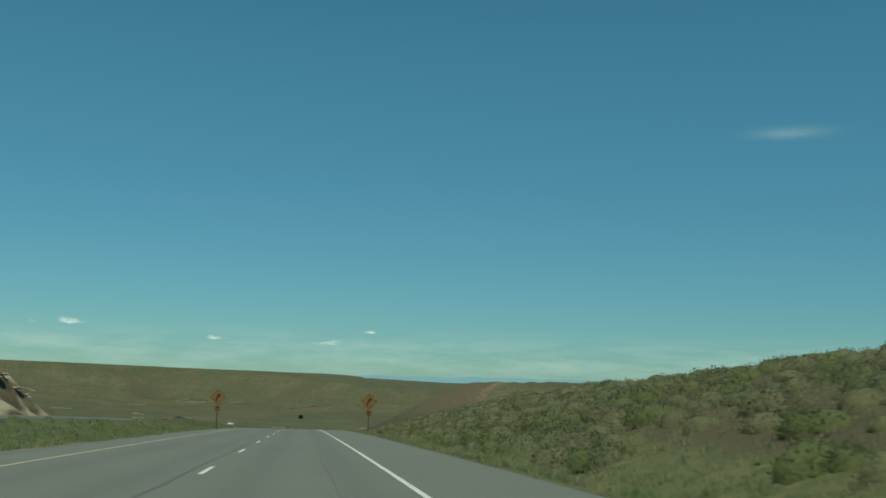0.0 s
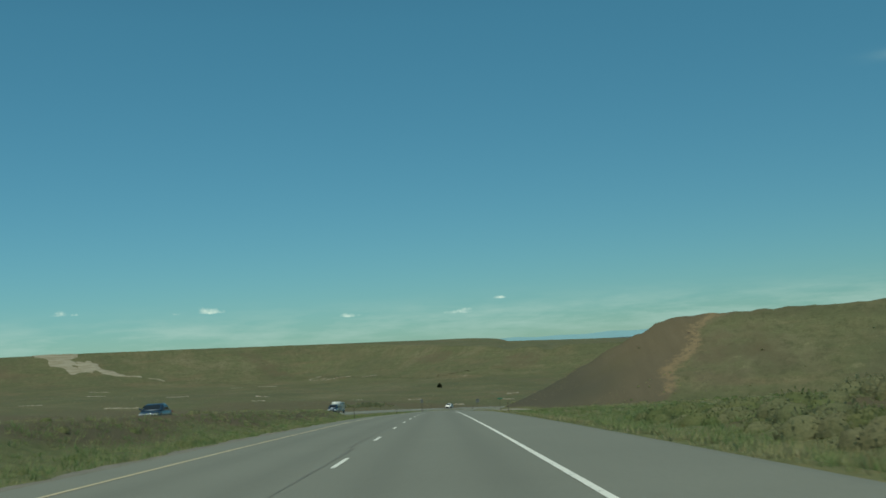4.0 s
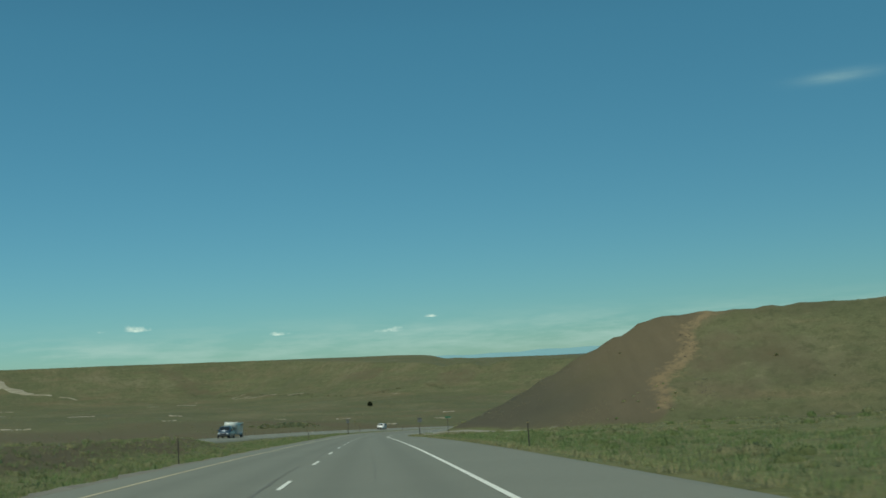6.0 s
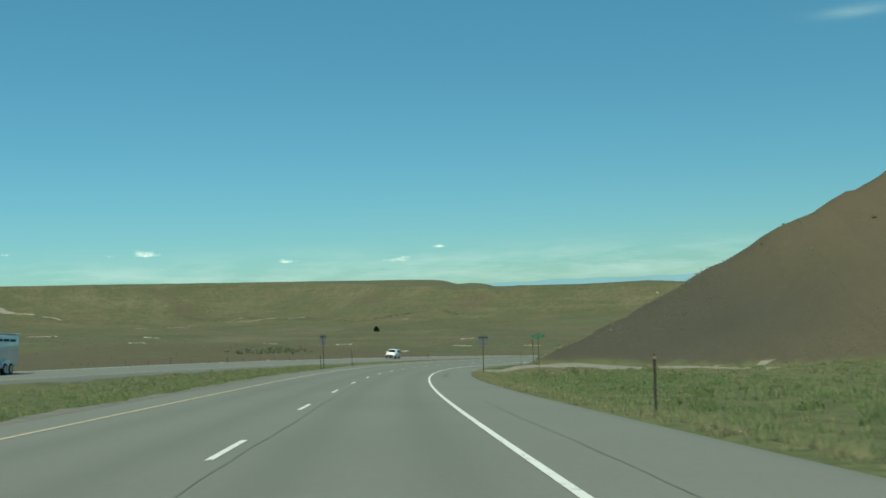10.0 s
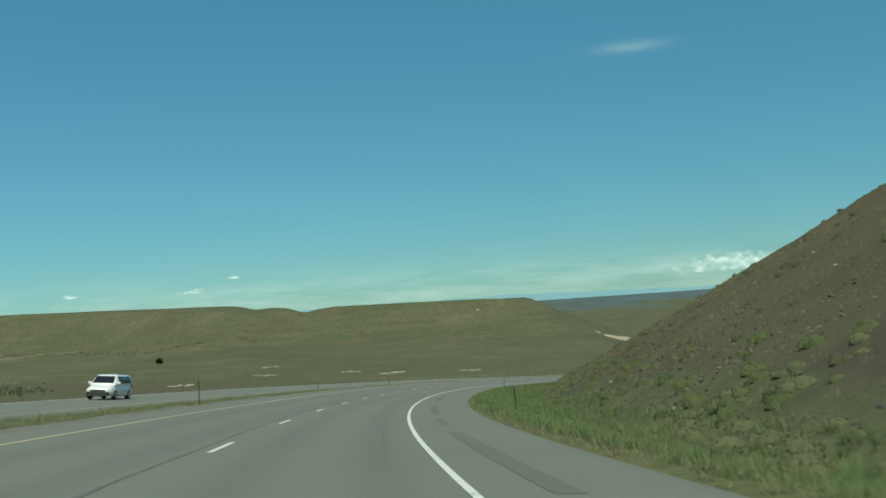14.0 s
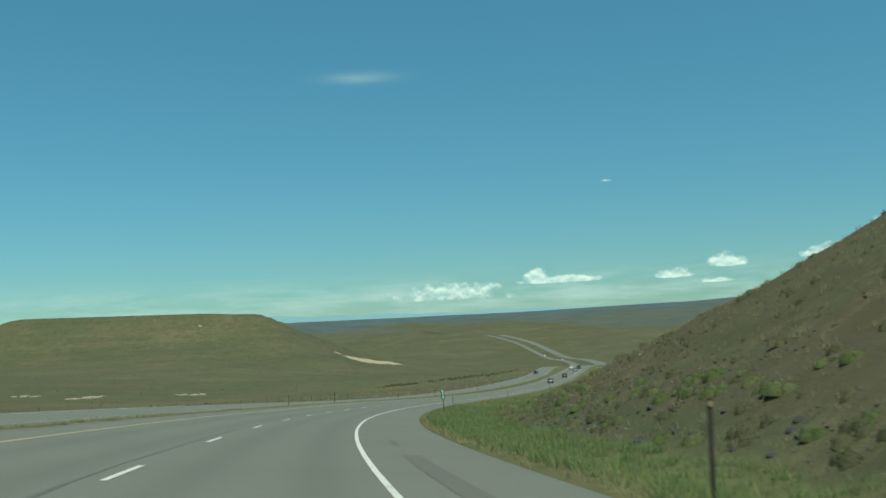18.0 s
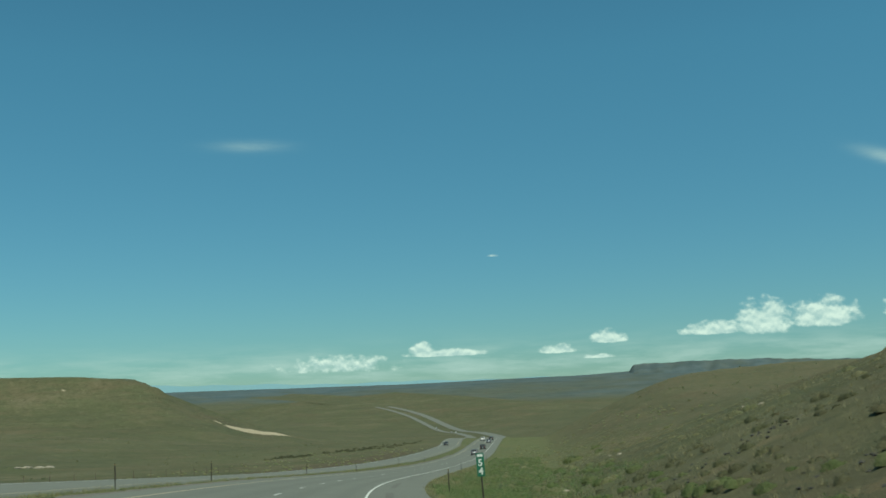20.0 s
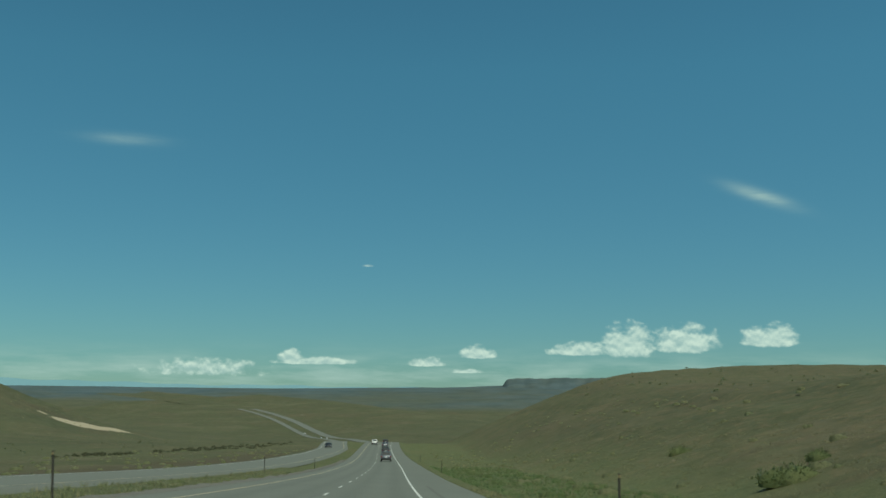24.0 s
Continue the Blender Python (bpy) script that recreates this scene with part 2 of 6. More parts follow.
def wobble(x, y, size, seed=0.0):
    """Cheap smooth unevenness, about -1 to 1."""
    u, v = x / size + seed, y / size - seed * 1.7
    return (np.sin(u * 1.7 + 2.1 * np.sin(v * 0.9)) + np.sin(v * 2.3 + 1.3 * np.sin(u * 1.4 + 1)) + 0.6 * np.sin(u * 4.1 + v * 3.7)) / 2.6


def corridor(s, l):
    """Height of the ground beside the road."""
    x, y = road(s, l)
    z0 = deck(s, np.clip(l, L_EDGE, R_EDGE))
    # right side
    d = l - R_EDGE
    toe = ramp(s, [0, 140, 170, 330, 420, 470, 600, 680, 760, 1050], [2.5, 4, 7, 8, 4.2, 5, 6, 9, 14, 20])
    ditch = -0.55 * smooth(0.3, 3.0, d)
    up = np.maximum(d - toe, 0)
    # low scrubby bank before the bend
    capa = ramp(s, [-100, 60, 115, 145, 170], [8.5, 8.0, 7.0, 3.5, 0])
    lift = np.where(capa > 0.05, capa * (1 - np.exp(-up * 0.42 / np.maximum(capa, 0.05))), 0)
    # the flat-topped hill inside the bend
    west = up * ramp(s, [590, 650, 720, 850, 1000, 1200, 1300], [0.52, 0.36, 0.3, 0.36, 0.46, 0.44, 0.2])
    south = np.maximum(s - foot_s(l), 0) * 0.5
    top = ramp(s, [430, 455, 590, 690, 780, 900, 1000, 1150, 1320], [25, 24.5, 26, 17, 12.5, 15.5, 20, 30, 6]) + 0.008 * up + 0.05 * np.maximum(l - 95, 0) * (s > 640)
    soft = ramp(s, [600, 700], [0.6, 3.0])
    hill = np.minimum(west, south)
    hill = -soft * np.logaddexp(-np.minimum(hill, 200) / soft, -top / soft) + soft * np.logaddexp(0, -top / soft)
    lift = np.where(s < 200, lift, np.maximum(hill, 0))
    gully = 1 + 0.5 * np.sin(s * 0.9 + 1.5 * np.sin(l * 0.13)) * np.sin(s * 0.23)
    rills = (0.5 + 0.5 * np.sin(l * 0.85 + 1.3 * np.sin(s * 0.09) + 0.8 * np.sin(l * 0.23))) * smooth(foot_s(l) + 1, foot_s(l) + 9, s) * (1 - smooth(430, 442, s)) * smooth(14, 22, l) * (1 - smooth(88, 100, l))
    fill = 0.85 * np.exp(-((s - 409) / 6.5) ** 2) * smooth(R_EDGE, 11.5, l) * (1 - smooth(17, 26, l))
    right = z0 + ditch + fill + lift - 0.5 * rills + 0.12 * wobble(x, y, 2.6) * smooth(1.5, 6, d) + 0.35 * wobble(x, y, 9, 3) * smooth(4, 14, up) - 0.22 * gully * smooth(1, 4, lift) * ((s > 400) & (s < 620))
    # left side
    on, of = opp_near(s), opp_near(s) - OPP_W
    zo = opp_deck(s, np.clip(l, of, on))
    k = smooth(on, L_EDGE, l)
    mid = zo * (1 - k) + z0 * k - ramp(s, [380, 450, 760, 860], [0.5, -0.06, -0.02, 0.2]) * np.sin(np.pi * np.clip((l - on) / (L_EDGE - on), 0, 1)) - 0.07 + 0.08 * wobble(x, y, 2.2, 5) * np.sin(np.pi * np.clip((l - on) / (L_EDGE - on), 0, 1))
    mid = mid + 0.95 * np.exp(-((l + 14.3) / 1.9) ** 2) * smooth(110, 150, s) * (1 - smooth(275, 300, s)) * smooth(on, on + 1.2, l)
    e = of - l
    bank = ramp(s, [-100, 60, 120, 160, 198], [6, 7.5, 9, 7.8, 0]) * (1 + 0.10 * np.sin(s * 0.83 + 1) + 0.16 * wobble(x, y, 5.5, 4)) * smooth(9, 19 + 2.5 * np.sin(s * 0.55) + 1.5 * np.sin(s * 1.31 + 1), e) * (1 - smooth(60, 110, e))
    left = zo - 0.4 * smooth(0.3, 4, e) - 0.012 * e + bank + 0.3 * wobble(x, y, 8, 2) * smooth(3, 15, e)
    return np.where(l >= 0, right, np.where(l > on, mid, left))


# the rim of the flat-topped upland north of the road, corner first
RIM = [(354, 1368), (94, 1496), (-184, 1840), (-520, 1720), (-1200, 1500), (-4800, 1100)]
RIM_N = [(354, 1368), (520, 2300), (300, 4800)]
RIM_Z = [-19, -15, 3, 9, 14, 24]


def rim_side(x, y):
    """Metres outside (+) or inside (-) the upland's rim, and the rim's height there."""
    best = np.full(np.shape(x), 1e9)
    zr, wsum, near = np.zeros(np.shape(x)), np.zeros(np.shape(x)), np.full(np.shape(x), 1e-90)
    pts = list(zip(RIM, RIM_Z))
    segs = [(a, b, za, zb) for (a, za), (b, zb) in zip(pts, pts[1:])] + [(a, b, -20, -16) for a, b in zip(RIM_N, RIM_N[1:])]
    for a, b, za, zb in segs:
        ux, uy = b[0] - a[0], b[1] - a[1]
        t = np.clip(((x - a[0]) * ux + (y - a[1]) * uy) / (ux * ux + uy * uy), 0, 1)
        d = np.hypot(x - a[0] - t * ux, y - a[1] - t * uy)
        w = np.exp(-np.minimum(d, 1800) / 28) + 1e-30
        zr, wsum = zr + w * (za + (zb - za) * t), wsum + w
        near = near + np.exp(-np.minimum(d, 1500) / 7)
        best = np.minimum(best, d)
    south = np.interp(x, [p[0] for p in RIM[::-1]], [p[1] for p in RIM[::-1]])
    east = np.interp(y, [p[1] for p in RIM_N], [p[0] for p in RIM_N])
    inside = (y > south) & (x < east)
    return np.where(inside, -best, np.minimum(best, np.maximum(-7 * np.log(near), 0) + 0.01)), zr / wsum


def far_land(x, y):
    floor = -14 - 0.032 * y - 0.030 * x
    floor = np.where(floor < -80, -80 - 22 * (1 - np.exp((floor + 80) / 22)), floor)
    floor = np.minimum(floor, 2 + 0.0 * x)
    floor = floor + 2.2 * wobble(x, y, 90) + 4.0 * wobble(x, y, 260, 7)
    d, zr = rim_side(x, y)
    back = np.maximum(y - 1500, 0) / 700 + np.minimum(y - 1440, 0) / 60
    notch = 4.8 * np.exp(-((x - 93 - 0.07 * (y - 1500)) / 14) ** 2 - back ** 2) + 6.0 * np.exp(-((x - 141 - 0.11 * (y - 1480)) / 14) ** 2 - back ** 2)
    top = zr + 0.6 * wobble(x, y, 140, 4) - notch - 0.011 * np.maximum(-d, 0)
    o = np.maximum(d, 0)
    fall = np.maximum(1 - o / 110.0, 0) ** 1.6 * 0.55 + 0.45 * np.exp(-o / 170.0)
    fall = fall * (1 - 0.06 * smooth(0, 9, o))
    up = np.where(d < 0, top, floor + (top - floor) * fall)
    z = np.maximum(floor, up) + (1.6 * wobble(x, y, 24, 3) + 1.2 * wobble(x, y, 55, 8)) * smooth(4, 35, d) * (1 - smooth(110, 220, d))
    # a spur running down from the corner of the upland
    k = np.clip((y - 1378) / -257.0, 0, 1)
    across = np.hypot(x - 346 + 9 * k, np.maximum(y - 1378, 0) + np.maximum(1121 - y, 0))
    spur = -20 - 40 * k ** 0.8 - 0.26 * np.maximum(across - 6, 0) + 1.2 * wobble(x, y, 35, 6)
    z = np.where(d > 0, z + 6 * np.logaddexp(0, (spur - z) / 6) - 6 * np.log(2) * np.exp(-np.abs(spur - z) / 6), z)
    # the far country rises to the skyline
    r = np.hypot(x - 60, y - 350)
    az = np.degrees(np.arctan2(x - 60, y - 350))
    hills = -30 + 5 * wobble(x, y, 420, 1) + ramp(az, [32.6, 38, 41.5, 43.4, 60, 75], [0, 5, 7, 16, 15, 0])
    z = np.where(d > 0, z + (np.maximum(hills, z) - z) * smooth(2500, 4200, r), z)
    return z


def to_road(x, y):
    """The nearest way mark and the metres to its right."""
    step = 8
    px, py, ps = RX[::step], RY[::step], SS[::step]
    sh = np.shape(x)
    x, y = np.ravel(x), np.ravel(y)
    s, l = np.empty(len(x)), np.empty(len(x))
    for i in range(0, len(x), 20000):
        a, b = x[i:i + 20000], y[i:i + 20000]
        j = np.argmin((a[:, None] - px) ** 2 + (b[:, None] - py) ** 2, axis=1)
        h = np.interp(ps[j], SS, RH)
        ex, ey = a - px[j], b - py[j]
        s0 = ps[j] + ex * np.sin(h) + ey * np.cos(h)
        h = np.interp(s0, SS, RH)
        ex, ey = a - np.interp(s0, SS, RX), b - np.interp(s0, SS, RY)
        s[i:i + 20000] = s0 + ex * np.sin(h) + ey * np.cos(h)
        l[i:i + 20000] = ex * np.cos(h) - ey * np.sin(h)
    return s.reshape(sh), l.reshape(sh)


def land(x, y):
    """Height of the ground anywhere."""
    s, l = to_road(x, y)
    near = corridor(s, np.clip(l, -130, 400))
    k = np.maximum(np.where((l > 0) & (s > 380), smooth(150, 420, l), smooth(70, 330, np.abs(l))), smooth(2900, 3150, s))
    return near * (1 - k) + far_land(x, y) * k, s, l


def grid_mesh(name, x, y, z, mat, layers=None, shade=True):
    """A sheet from three 2D arrays of the same shape."""
    r, c = x.shape
    v = np.stack([x, y, z], -1).reshape(-1, 3).astype(np.float32)
    i = np.arange(r * c).reshape(r, c)
    f = np.stack([i[:-1, :-1], i[:-1, 1:], i[1:, 1:], i[1:, :-1]], -1).reshape(-1, 4).astype(np.int32)
    me = bpy.data.meshes.new(name)
    me.vertices.add(len(v))
    me.vertices.foreach_set("co", v.ravel())
    me.loops.add(f.size)
    me.loops.foreach_set("vertex_index", f.ravel())
    me.polygons.add(len(f))
    me.polygons.foreach_set("loop_start", np.arange(0, f.size, 4, dtype=np.int32))
    me.polygons.foreach_set("use_smooth", np.full(len(f), shade))
    for k, a in (layers or {}).items():
        me.attributes.new(k, "FLOAT", "POINT").data.foreach_set("value", np.asarray(a, np.float32).ravel())
    me.update(calc_edges=True)
    me.validate()
    me.materials.append(mat)
    return new(name, me)


def foot_s(l):
    return ramp(l, [10, 25, 55, 130], [411, 408, 385, 366])


def zones(x, y, z, s, l):
    """Cover of the ground: lush verge, bare soil, pale clay, sage, far woods with haze in their colour."""
    rd = l - R_EDGE
    near = (s > -120) & (s < 1150)
    lush = np.where(near & (l > 0), 1 - smooth(ramp(s, [0, 400, 600, 680, 800], [4, 2.5, 2.5, 7, 12]), ramp(s, [0, 400, 600, 680, 800], [14, 6.5, 6.5, 16, 34]), rd + 1.5 * wobble(x, y, 5)), 0)
    lush = lush * np.where((s < 180) & (l > 0), 1 - 0.55 * smooth(4.5, 8, rd + 1.5 * wobble(x, y, 4, 3)), 1)
    lush = np.maximum(lush, np.where(near & (l <= 0) & (l > opp_near(s)), 0.75, 0))
    lush = np.maximum(lush, np.where((s > 150) & (s < 410) & (l > 0), 0.8 * (1 - smooth(25, 50, rd)), 0))
    hill = (0.55 + 0.2 * wobble(x, y, 15, 6)) * smooth(412, 440, s) * (1 - smooth(600, 660, s)) * smooth(5, 9, rd) * (1 - smooth(75, 95, rd))
    d, _ = rim_side(x, y)
    bare = np.maximum(hill, 0.7 * smooth(60, 120, s) * (1 - smooth(190, 215, s)) * smooth(9, 12, opp_near(s) - OPP_W - l) * (1 - smooth(20, 30, opp_near(s) - OPP_W - l)))
    bare = np.maximum(bare, 0.5 * np.where((d > 0) & (d < 90), 1, 0) * smooth(0.2, 0.8, wobble(x, y, 60, 9)))
    line = 59 + (s - 404) * 0.42 - 1.6 * np.sin(s * 0.3)
    tan = 0.78 * np.exp(-((l - line) / (3.4 + 0.8 * np.sin(s * 0.25))) ** 2) * smooth(386, 394, s) * (1 - smooth(432, 446, s))
    tan = np.maximum(tan, 0.6 * smooth(434, 440, s) * (1 - smooth(446, 452, s)) * smooth(10, 20, rd) * (1 - smooth(60, 70, rd)))
    bare = np.maximum(bare, 0.95 * smooth(foot_s(l) - 1, foot_s(l) + 3, s) * (1 - smooth(436, 462, s)) * smooth(5, 9, rd) * (1 - smooth(line - 1, line + 3, l)))
    tan = np.maximum(tan, 0.42 * np.exp(-((l - 25 - 2 * np.sin(s * 0.09)) / 2.2) ** 2) * smooth(770, 790, s) * (1 - smooth(900, 930, s)))
    tan = np.maximum(tan, 0.42 * smooth(650, 720, s) * (1 - smooth(1250, 1320, s)) * smooth(10, 22, rd))
    tan = np.maximum(tan, (0.30 + 0.15 * wobble(x, y, 7, 9)) * smooth(455, 490, s) * (1 - smooth(620, 660, s)) * smooth(5.5, 9, rd) * (1 - smooth(60, 90, rd)))
    pale = 0.0 * s
    bare = np.maximum(bare, 0.8 * smooth(110, 150, s) * (1 - smooth(300, 340, s)) * np.exp(-((l + 13.6 + 0.8 * np.sin(s * 0.21)) / 2.0) ** 2))
    bare = np.maximum(bare, (0.58 + 0.25 * wobble(x, y, 6, 7)) * smooth(4, 7, rd) * (1 - smooth(60, 80, rd)) * (1 - smooth(165, 185, s)))
    bare = np.maximum(bare, (0.22 + 0.25 * wobble(x, y, 9, 4)) * smooth(8, 12, rd) * (1 - smooth(24, 40, rd)) * smooth(590, 620, s) * (1 - smooth(780, 820, s)))
    bare = np.maximum(bare, (0.36 + 0.16 * wobble(x, y, 18, 5)) * smooth(foot_s(l), foot_s(l) + 6, s) * (1 - smooth(560, 620, s)) * (l > 20))
    slate = bare * (1 - smooth(3.0, 17, z - np.interp(s, SS, RZ) + 2.5 * wobble(x, y, 13, 2))) * ((s > 380) & (s < 640) & (l > 0)) * (1 - smooth(435, 475, s))
    strip_l = opp_near(s) - OPP_W - l
    bare = np.maximum(bare, (0.55 + 0.14 * wobble(x, y, 55, 8)) * smooth(1, 8, strip_l) * (1 - smooth(160, 480, strip_l + 60 * wobble(x, y, 90, 2))) * smooth(60, 160, s) * (1 - smooth(680, 860, s)))
    bare = np.maximum(bare, 0.62 * smooth(1, 3, strip_l) * (1 - smooth(12, 22, strip_l)) * smooth(200, 300, s) * (1 - smooth(900, 1100, s)))
    for cx, cy, w, h, p in ((292, 1380, 3.5, 9, 0.75), (300, 1347, 5, 7, 0.8), (-250, 2080, 60, 30, 0.8)):
        pale = np.maximum(pale, p * np.exp(-((x - cx) / w) ** 2 - ((y - cy) / h) ** 2))
    e = opp_near(s) - OPP_W - l
    tan = np.maximum(tan, (0.72 + 0.25 * wobble(x, y, 4.5, 5)) * smooth(8.5, 11, e) * (1 - smooth(19, 26, e)) * smooth(60, 90, s) * (1 - smooth(195, 210, s)))
    for ax, ay, bx, by, w in ((384, 1330, 396, 1312, 3.0), (398, 1308, 424, 1328, 13.0), (424, 1328, 462, 1360, 8.0)):
        t = np.clip(((x - ax) * (bx - ax) + (y - ay) * (by - ay)) / ((bx - ax) ** 2 + (by - ay) ** 2), 0, 1)
        pale = np.maximum(pale, 0.85 * np.exp(-(np.hypot(x - ax - t * (bx - ax), y - ay - t * (by - ay)) / w) ** 2))
    pale = np.maximum(pale, (0.48 + 0.30 * wobble(x, y, 4.4, 8) + 0.24 * np.sin((z - np.interp(s, SS, RZ)) * 2.0 + wobble(x, y, 9, 1))) * smooth(8.5, 11, e) * (1 - smooth(17, 22, e)) * smooth(60, 90, s) * (1 - smooth(185, 200, s)))
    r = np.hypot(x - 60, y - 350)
    # far woods; the mask grows with distance to tint them with haze
    wood_haze = np.where(d > 0, smooth(2700, 3900, r + 350 * wobble(x, y, 300, 2)), 0)
    ochre = smooth(foot_s(l) - 1, foot_s(l) + 4, s) * (1 - smooth(440, 466, s)) * smooth(line - 34, line - 8, l + 5 * wobble(x, y, 8, 1)) * (1 - smooth(line + 6, line + 22, l))
    ochre = np.maximum(ochre, 0.8 * smooth(424, 436, s) * (1 - smooth(446, 466, s)) * smooth(9, 16, rd) * (1 - smooth(70, 90, rd)))
    return {"lush": lush, "bare": bare, "pale": pale, "tan": tan, "slate": slate, "wood_haze": wood_haze, "ochre": ochre}


def ground_material():
    m, n, l, b = material("dry_grassland", 0.95)
    big = noise_node(n, l, 0.006, 5, 0.6)
    midn = noise_node(n, l, 0.11, 6, 0.65)
    fine = noise_node(n, l, 2.2, 6, 0.7)
    tiny = noise_node(n, l, 11.0, 3, 0.7)
    grass = mix_node(n, l, midn, (0.102, 0.107, 0.055), (0.156, 0.153, 0.089))
    grass = mix_node(n, l, math_node(n, l, "MULTIPLY", big, 0.8), grass, (0.090, 0.104, 0.050))
    band = noise_node(n, l, 1.0, 5, 0.6, (0.006, 0.006, 0.22))
    grass = mix_node(n, l, ramp_node(n, l, band, [(0.40, grey(0)), (0.52, grey(0.55)), (0.60, grey(0.1))]), grass, (0.075, 0.082, 0.044))
    rust = noise_node(n, l, 1.0, 6, 0.65, (0.012, 0.012, 0.12))
    grass = mix_node(n, l, ramp_node(n, l, rust, [(0.54, grey(0)), (0.64, grey(0.6))]), grass, (0.150, 0.114, 0.072))
    grass = mix_node(n, l, ramp_node(n, l, rust, [(0.715, grey(0)), (0.74, grey(0.8))]), grass, (0.36, 0.33, 0.26))
    grass = mix_node(n, l, ramp_node(n, l, fine, [(0.42, grey(0)), (0.62, grey(0.6))]), grass, (0.070, 0.074, 0.042))
    green = mix_node(n, l, midn, (0.068, 0.092, 0.042), (0.118, 0.138, 0.066))
    green = mix_node(n, l, ramp_node(n, l, fine, [(0.4, grey(0)), (0.65, grey(0.7))]), green, (0.19, 0.175, 0.088))
    soil = mix_node(n, l, fine, (0.080, 0.070, 0.048), (0.112, 0.098, 0.068))
    soil = mix_node(n, l, ramp_node(n, l, noise_node(n, l, 0.7, 5, 0.7), [(0.58, grey(0)), (0.72, grey(0.5))]), soil, (0.18, 0.16, 0.125))
    soil = mix_node(n, l, ramp_node(n, l, midn, [(0.42, grey(0)), (0.62, grey(0.85))]), soil, (0.088, 0.080, 0.045))
    soil = mix_node(n, l, ramp_node(n, l, noise_node(n, l, 0.035, 4, 0.6), [(0.40, grey(0)), (0.62, grey(0.6))]), soil, (0.102, 0.080, 0.053))
    soil = mix_node(n, l, math_node(n, l, "MULTIPLY", layer_node(n, "slate"), 0.9), soil, mix_node(n, l, fine, (0.046, 0.044, 0.036), (0.078, 0.074, 0.060)))
    rill = noise_node(n, l, 1.0, 6, 0.7, (0.42, 0.05, 0.05))
    rust_soil = mix_node(n, l, rill, (0.078, 0.062, 0.042), (0.150, 0.122, 0.082))
    soil = mix_node(n, l, math_node(n, l, "MULTIPLY", layer_node(n, "ochre"), 0.6), soil, rust_soil)
    clay = mix_node(n, l, midn, (0.46, 0.40, 0.29), (0.33, 0.27, 0.18))
    blot = noise_node(n, l, 0.034, 6, 0.68)
    grass = mix_node(n, l, ramp_node(n, l, blot, [(0.46, grey(0)), (0.62, grey(0.5))]), grass, (0.132, 0.112, 0.069))
    drift = noise_node(n, l, 0.013, 8, 0.72)
    grass = mix_node(n, l, ramp_node(n, l, drift, [(0.40, grey(0.35)), (0.50, grey(0))]), grass, (0.074, 0.082, 0.050))
    grass = mix_node(n, l, ramp_node(n, l, drift, [(0.54, grey(0)), (0.64, grey(0.5))]), grass, (0.160, 0.142, 0.092))
    tuft = noise_node(n, l, 0.42, 5, 0.75)
    speck = noise_node(n, l, 0.17, 9, 0.82)
    grass = mix_node(n, l, ramp_node(n, l, speck, [(0.53, grey(0)), (0.60, grey(0.62))]), grass, (0.056, 0.062, 0.034))
    grass = mix_node(n, l, ramp_node(n, l, speck, [(0.36, grey(0.5)), (0.44, grey(0))]), grass, (0.190, 0.172, 0.104))
    grass = mix_node(n, l, ramp_node(n, l, tuft, [(0.50, grey(0)), (0.64, grey(0.55))]), grass, (0.066, 0.072, 0.036))
    green = mix_node(n, l, ramp_node(n, l, tuft, [(0.50, grey(0)), (0.66, grey(0.6))]), green, (0.045, 0.064, 0.024))
    green = mix_node(n, l, ramp_node(n, l, blot, [(0.50, grey(0)), (0.66, grey(0.5))]), green, (0.150, 0.130, 0.070))
    c = mix_node(n, l, layer_node(n, "lush"), grass, green)
    edge = math_node(n, l, "ADD", layer_node(n, "bare"), math_node(n, l, "MULTIPLY", math_node(n, l, "SUBTRACT", midn, 0.5), 0.9))
    c = mix_node(n, l, ramp_node(n, l, edge, [(0.3, grey(0)), (0.62, grey(0.9))]), c, soil)
    te = math_node(n, l, "ADD", layer_node(n, "tan"), math_node(n, l, "MULTIPLY", math_node(n, l, "SUBTRACT", noise_node(n, l, 0.45, 5, 0.75), 0.5), 2.2))
    c = mix_node(n, l, ramp_node(n, l, te, [(0.4, grey(0)), (0.85, grey(0.85))]), c, mix_node(n, l, midn, (0.15, 0.110, 0.064), (0.22, 0.170, 0.102)))
    pe = math_node(n, l, "ADD", layer_node(n, "pale"), math_node(n, l, "MULTIPLY", math_node(n, l, "SUBTRACT", midn, 0.5), 0.8))
    c = mix_node(n, l, ramp_node(n, l, pe, [(0.42, grey(0)), (0.55, grey(1))]), c, clay)
    # far woods in haze blue: the distance haze is put into the colour
    c = mix_node(n, l, math_node(n, l, "MULTIPLY", layer_node(n, "wood_haze"), ramp_node(n, l, big, [(0.35, grey(0.55)), (0.6, grey(1))])), c, mix_node(n, l, ramp_node(n, l, noise_node(n, l, 0.011, 7, 0.72, (1, 1, 3)), [(0.42, grey(0)), (0.56, grey(1))]), (0.062, 0.094, 0.106), (0.092, 0.126, 0.136)))
    l.new(c, b.inputs["Base Color"])
    h = math_node(n, l, "ADD", math_node(n, l, "MULTIPLY", fine, 0.7), math_node(n, l, "MULTIPLY", tiny, 0.3))
    bump_node(n, l, b, h, 0.75, 0.25)
    b.inputs["Specular IOR Level"].default_value = 0.1
    return m


M_GROUND = ground_material()


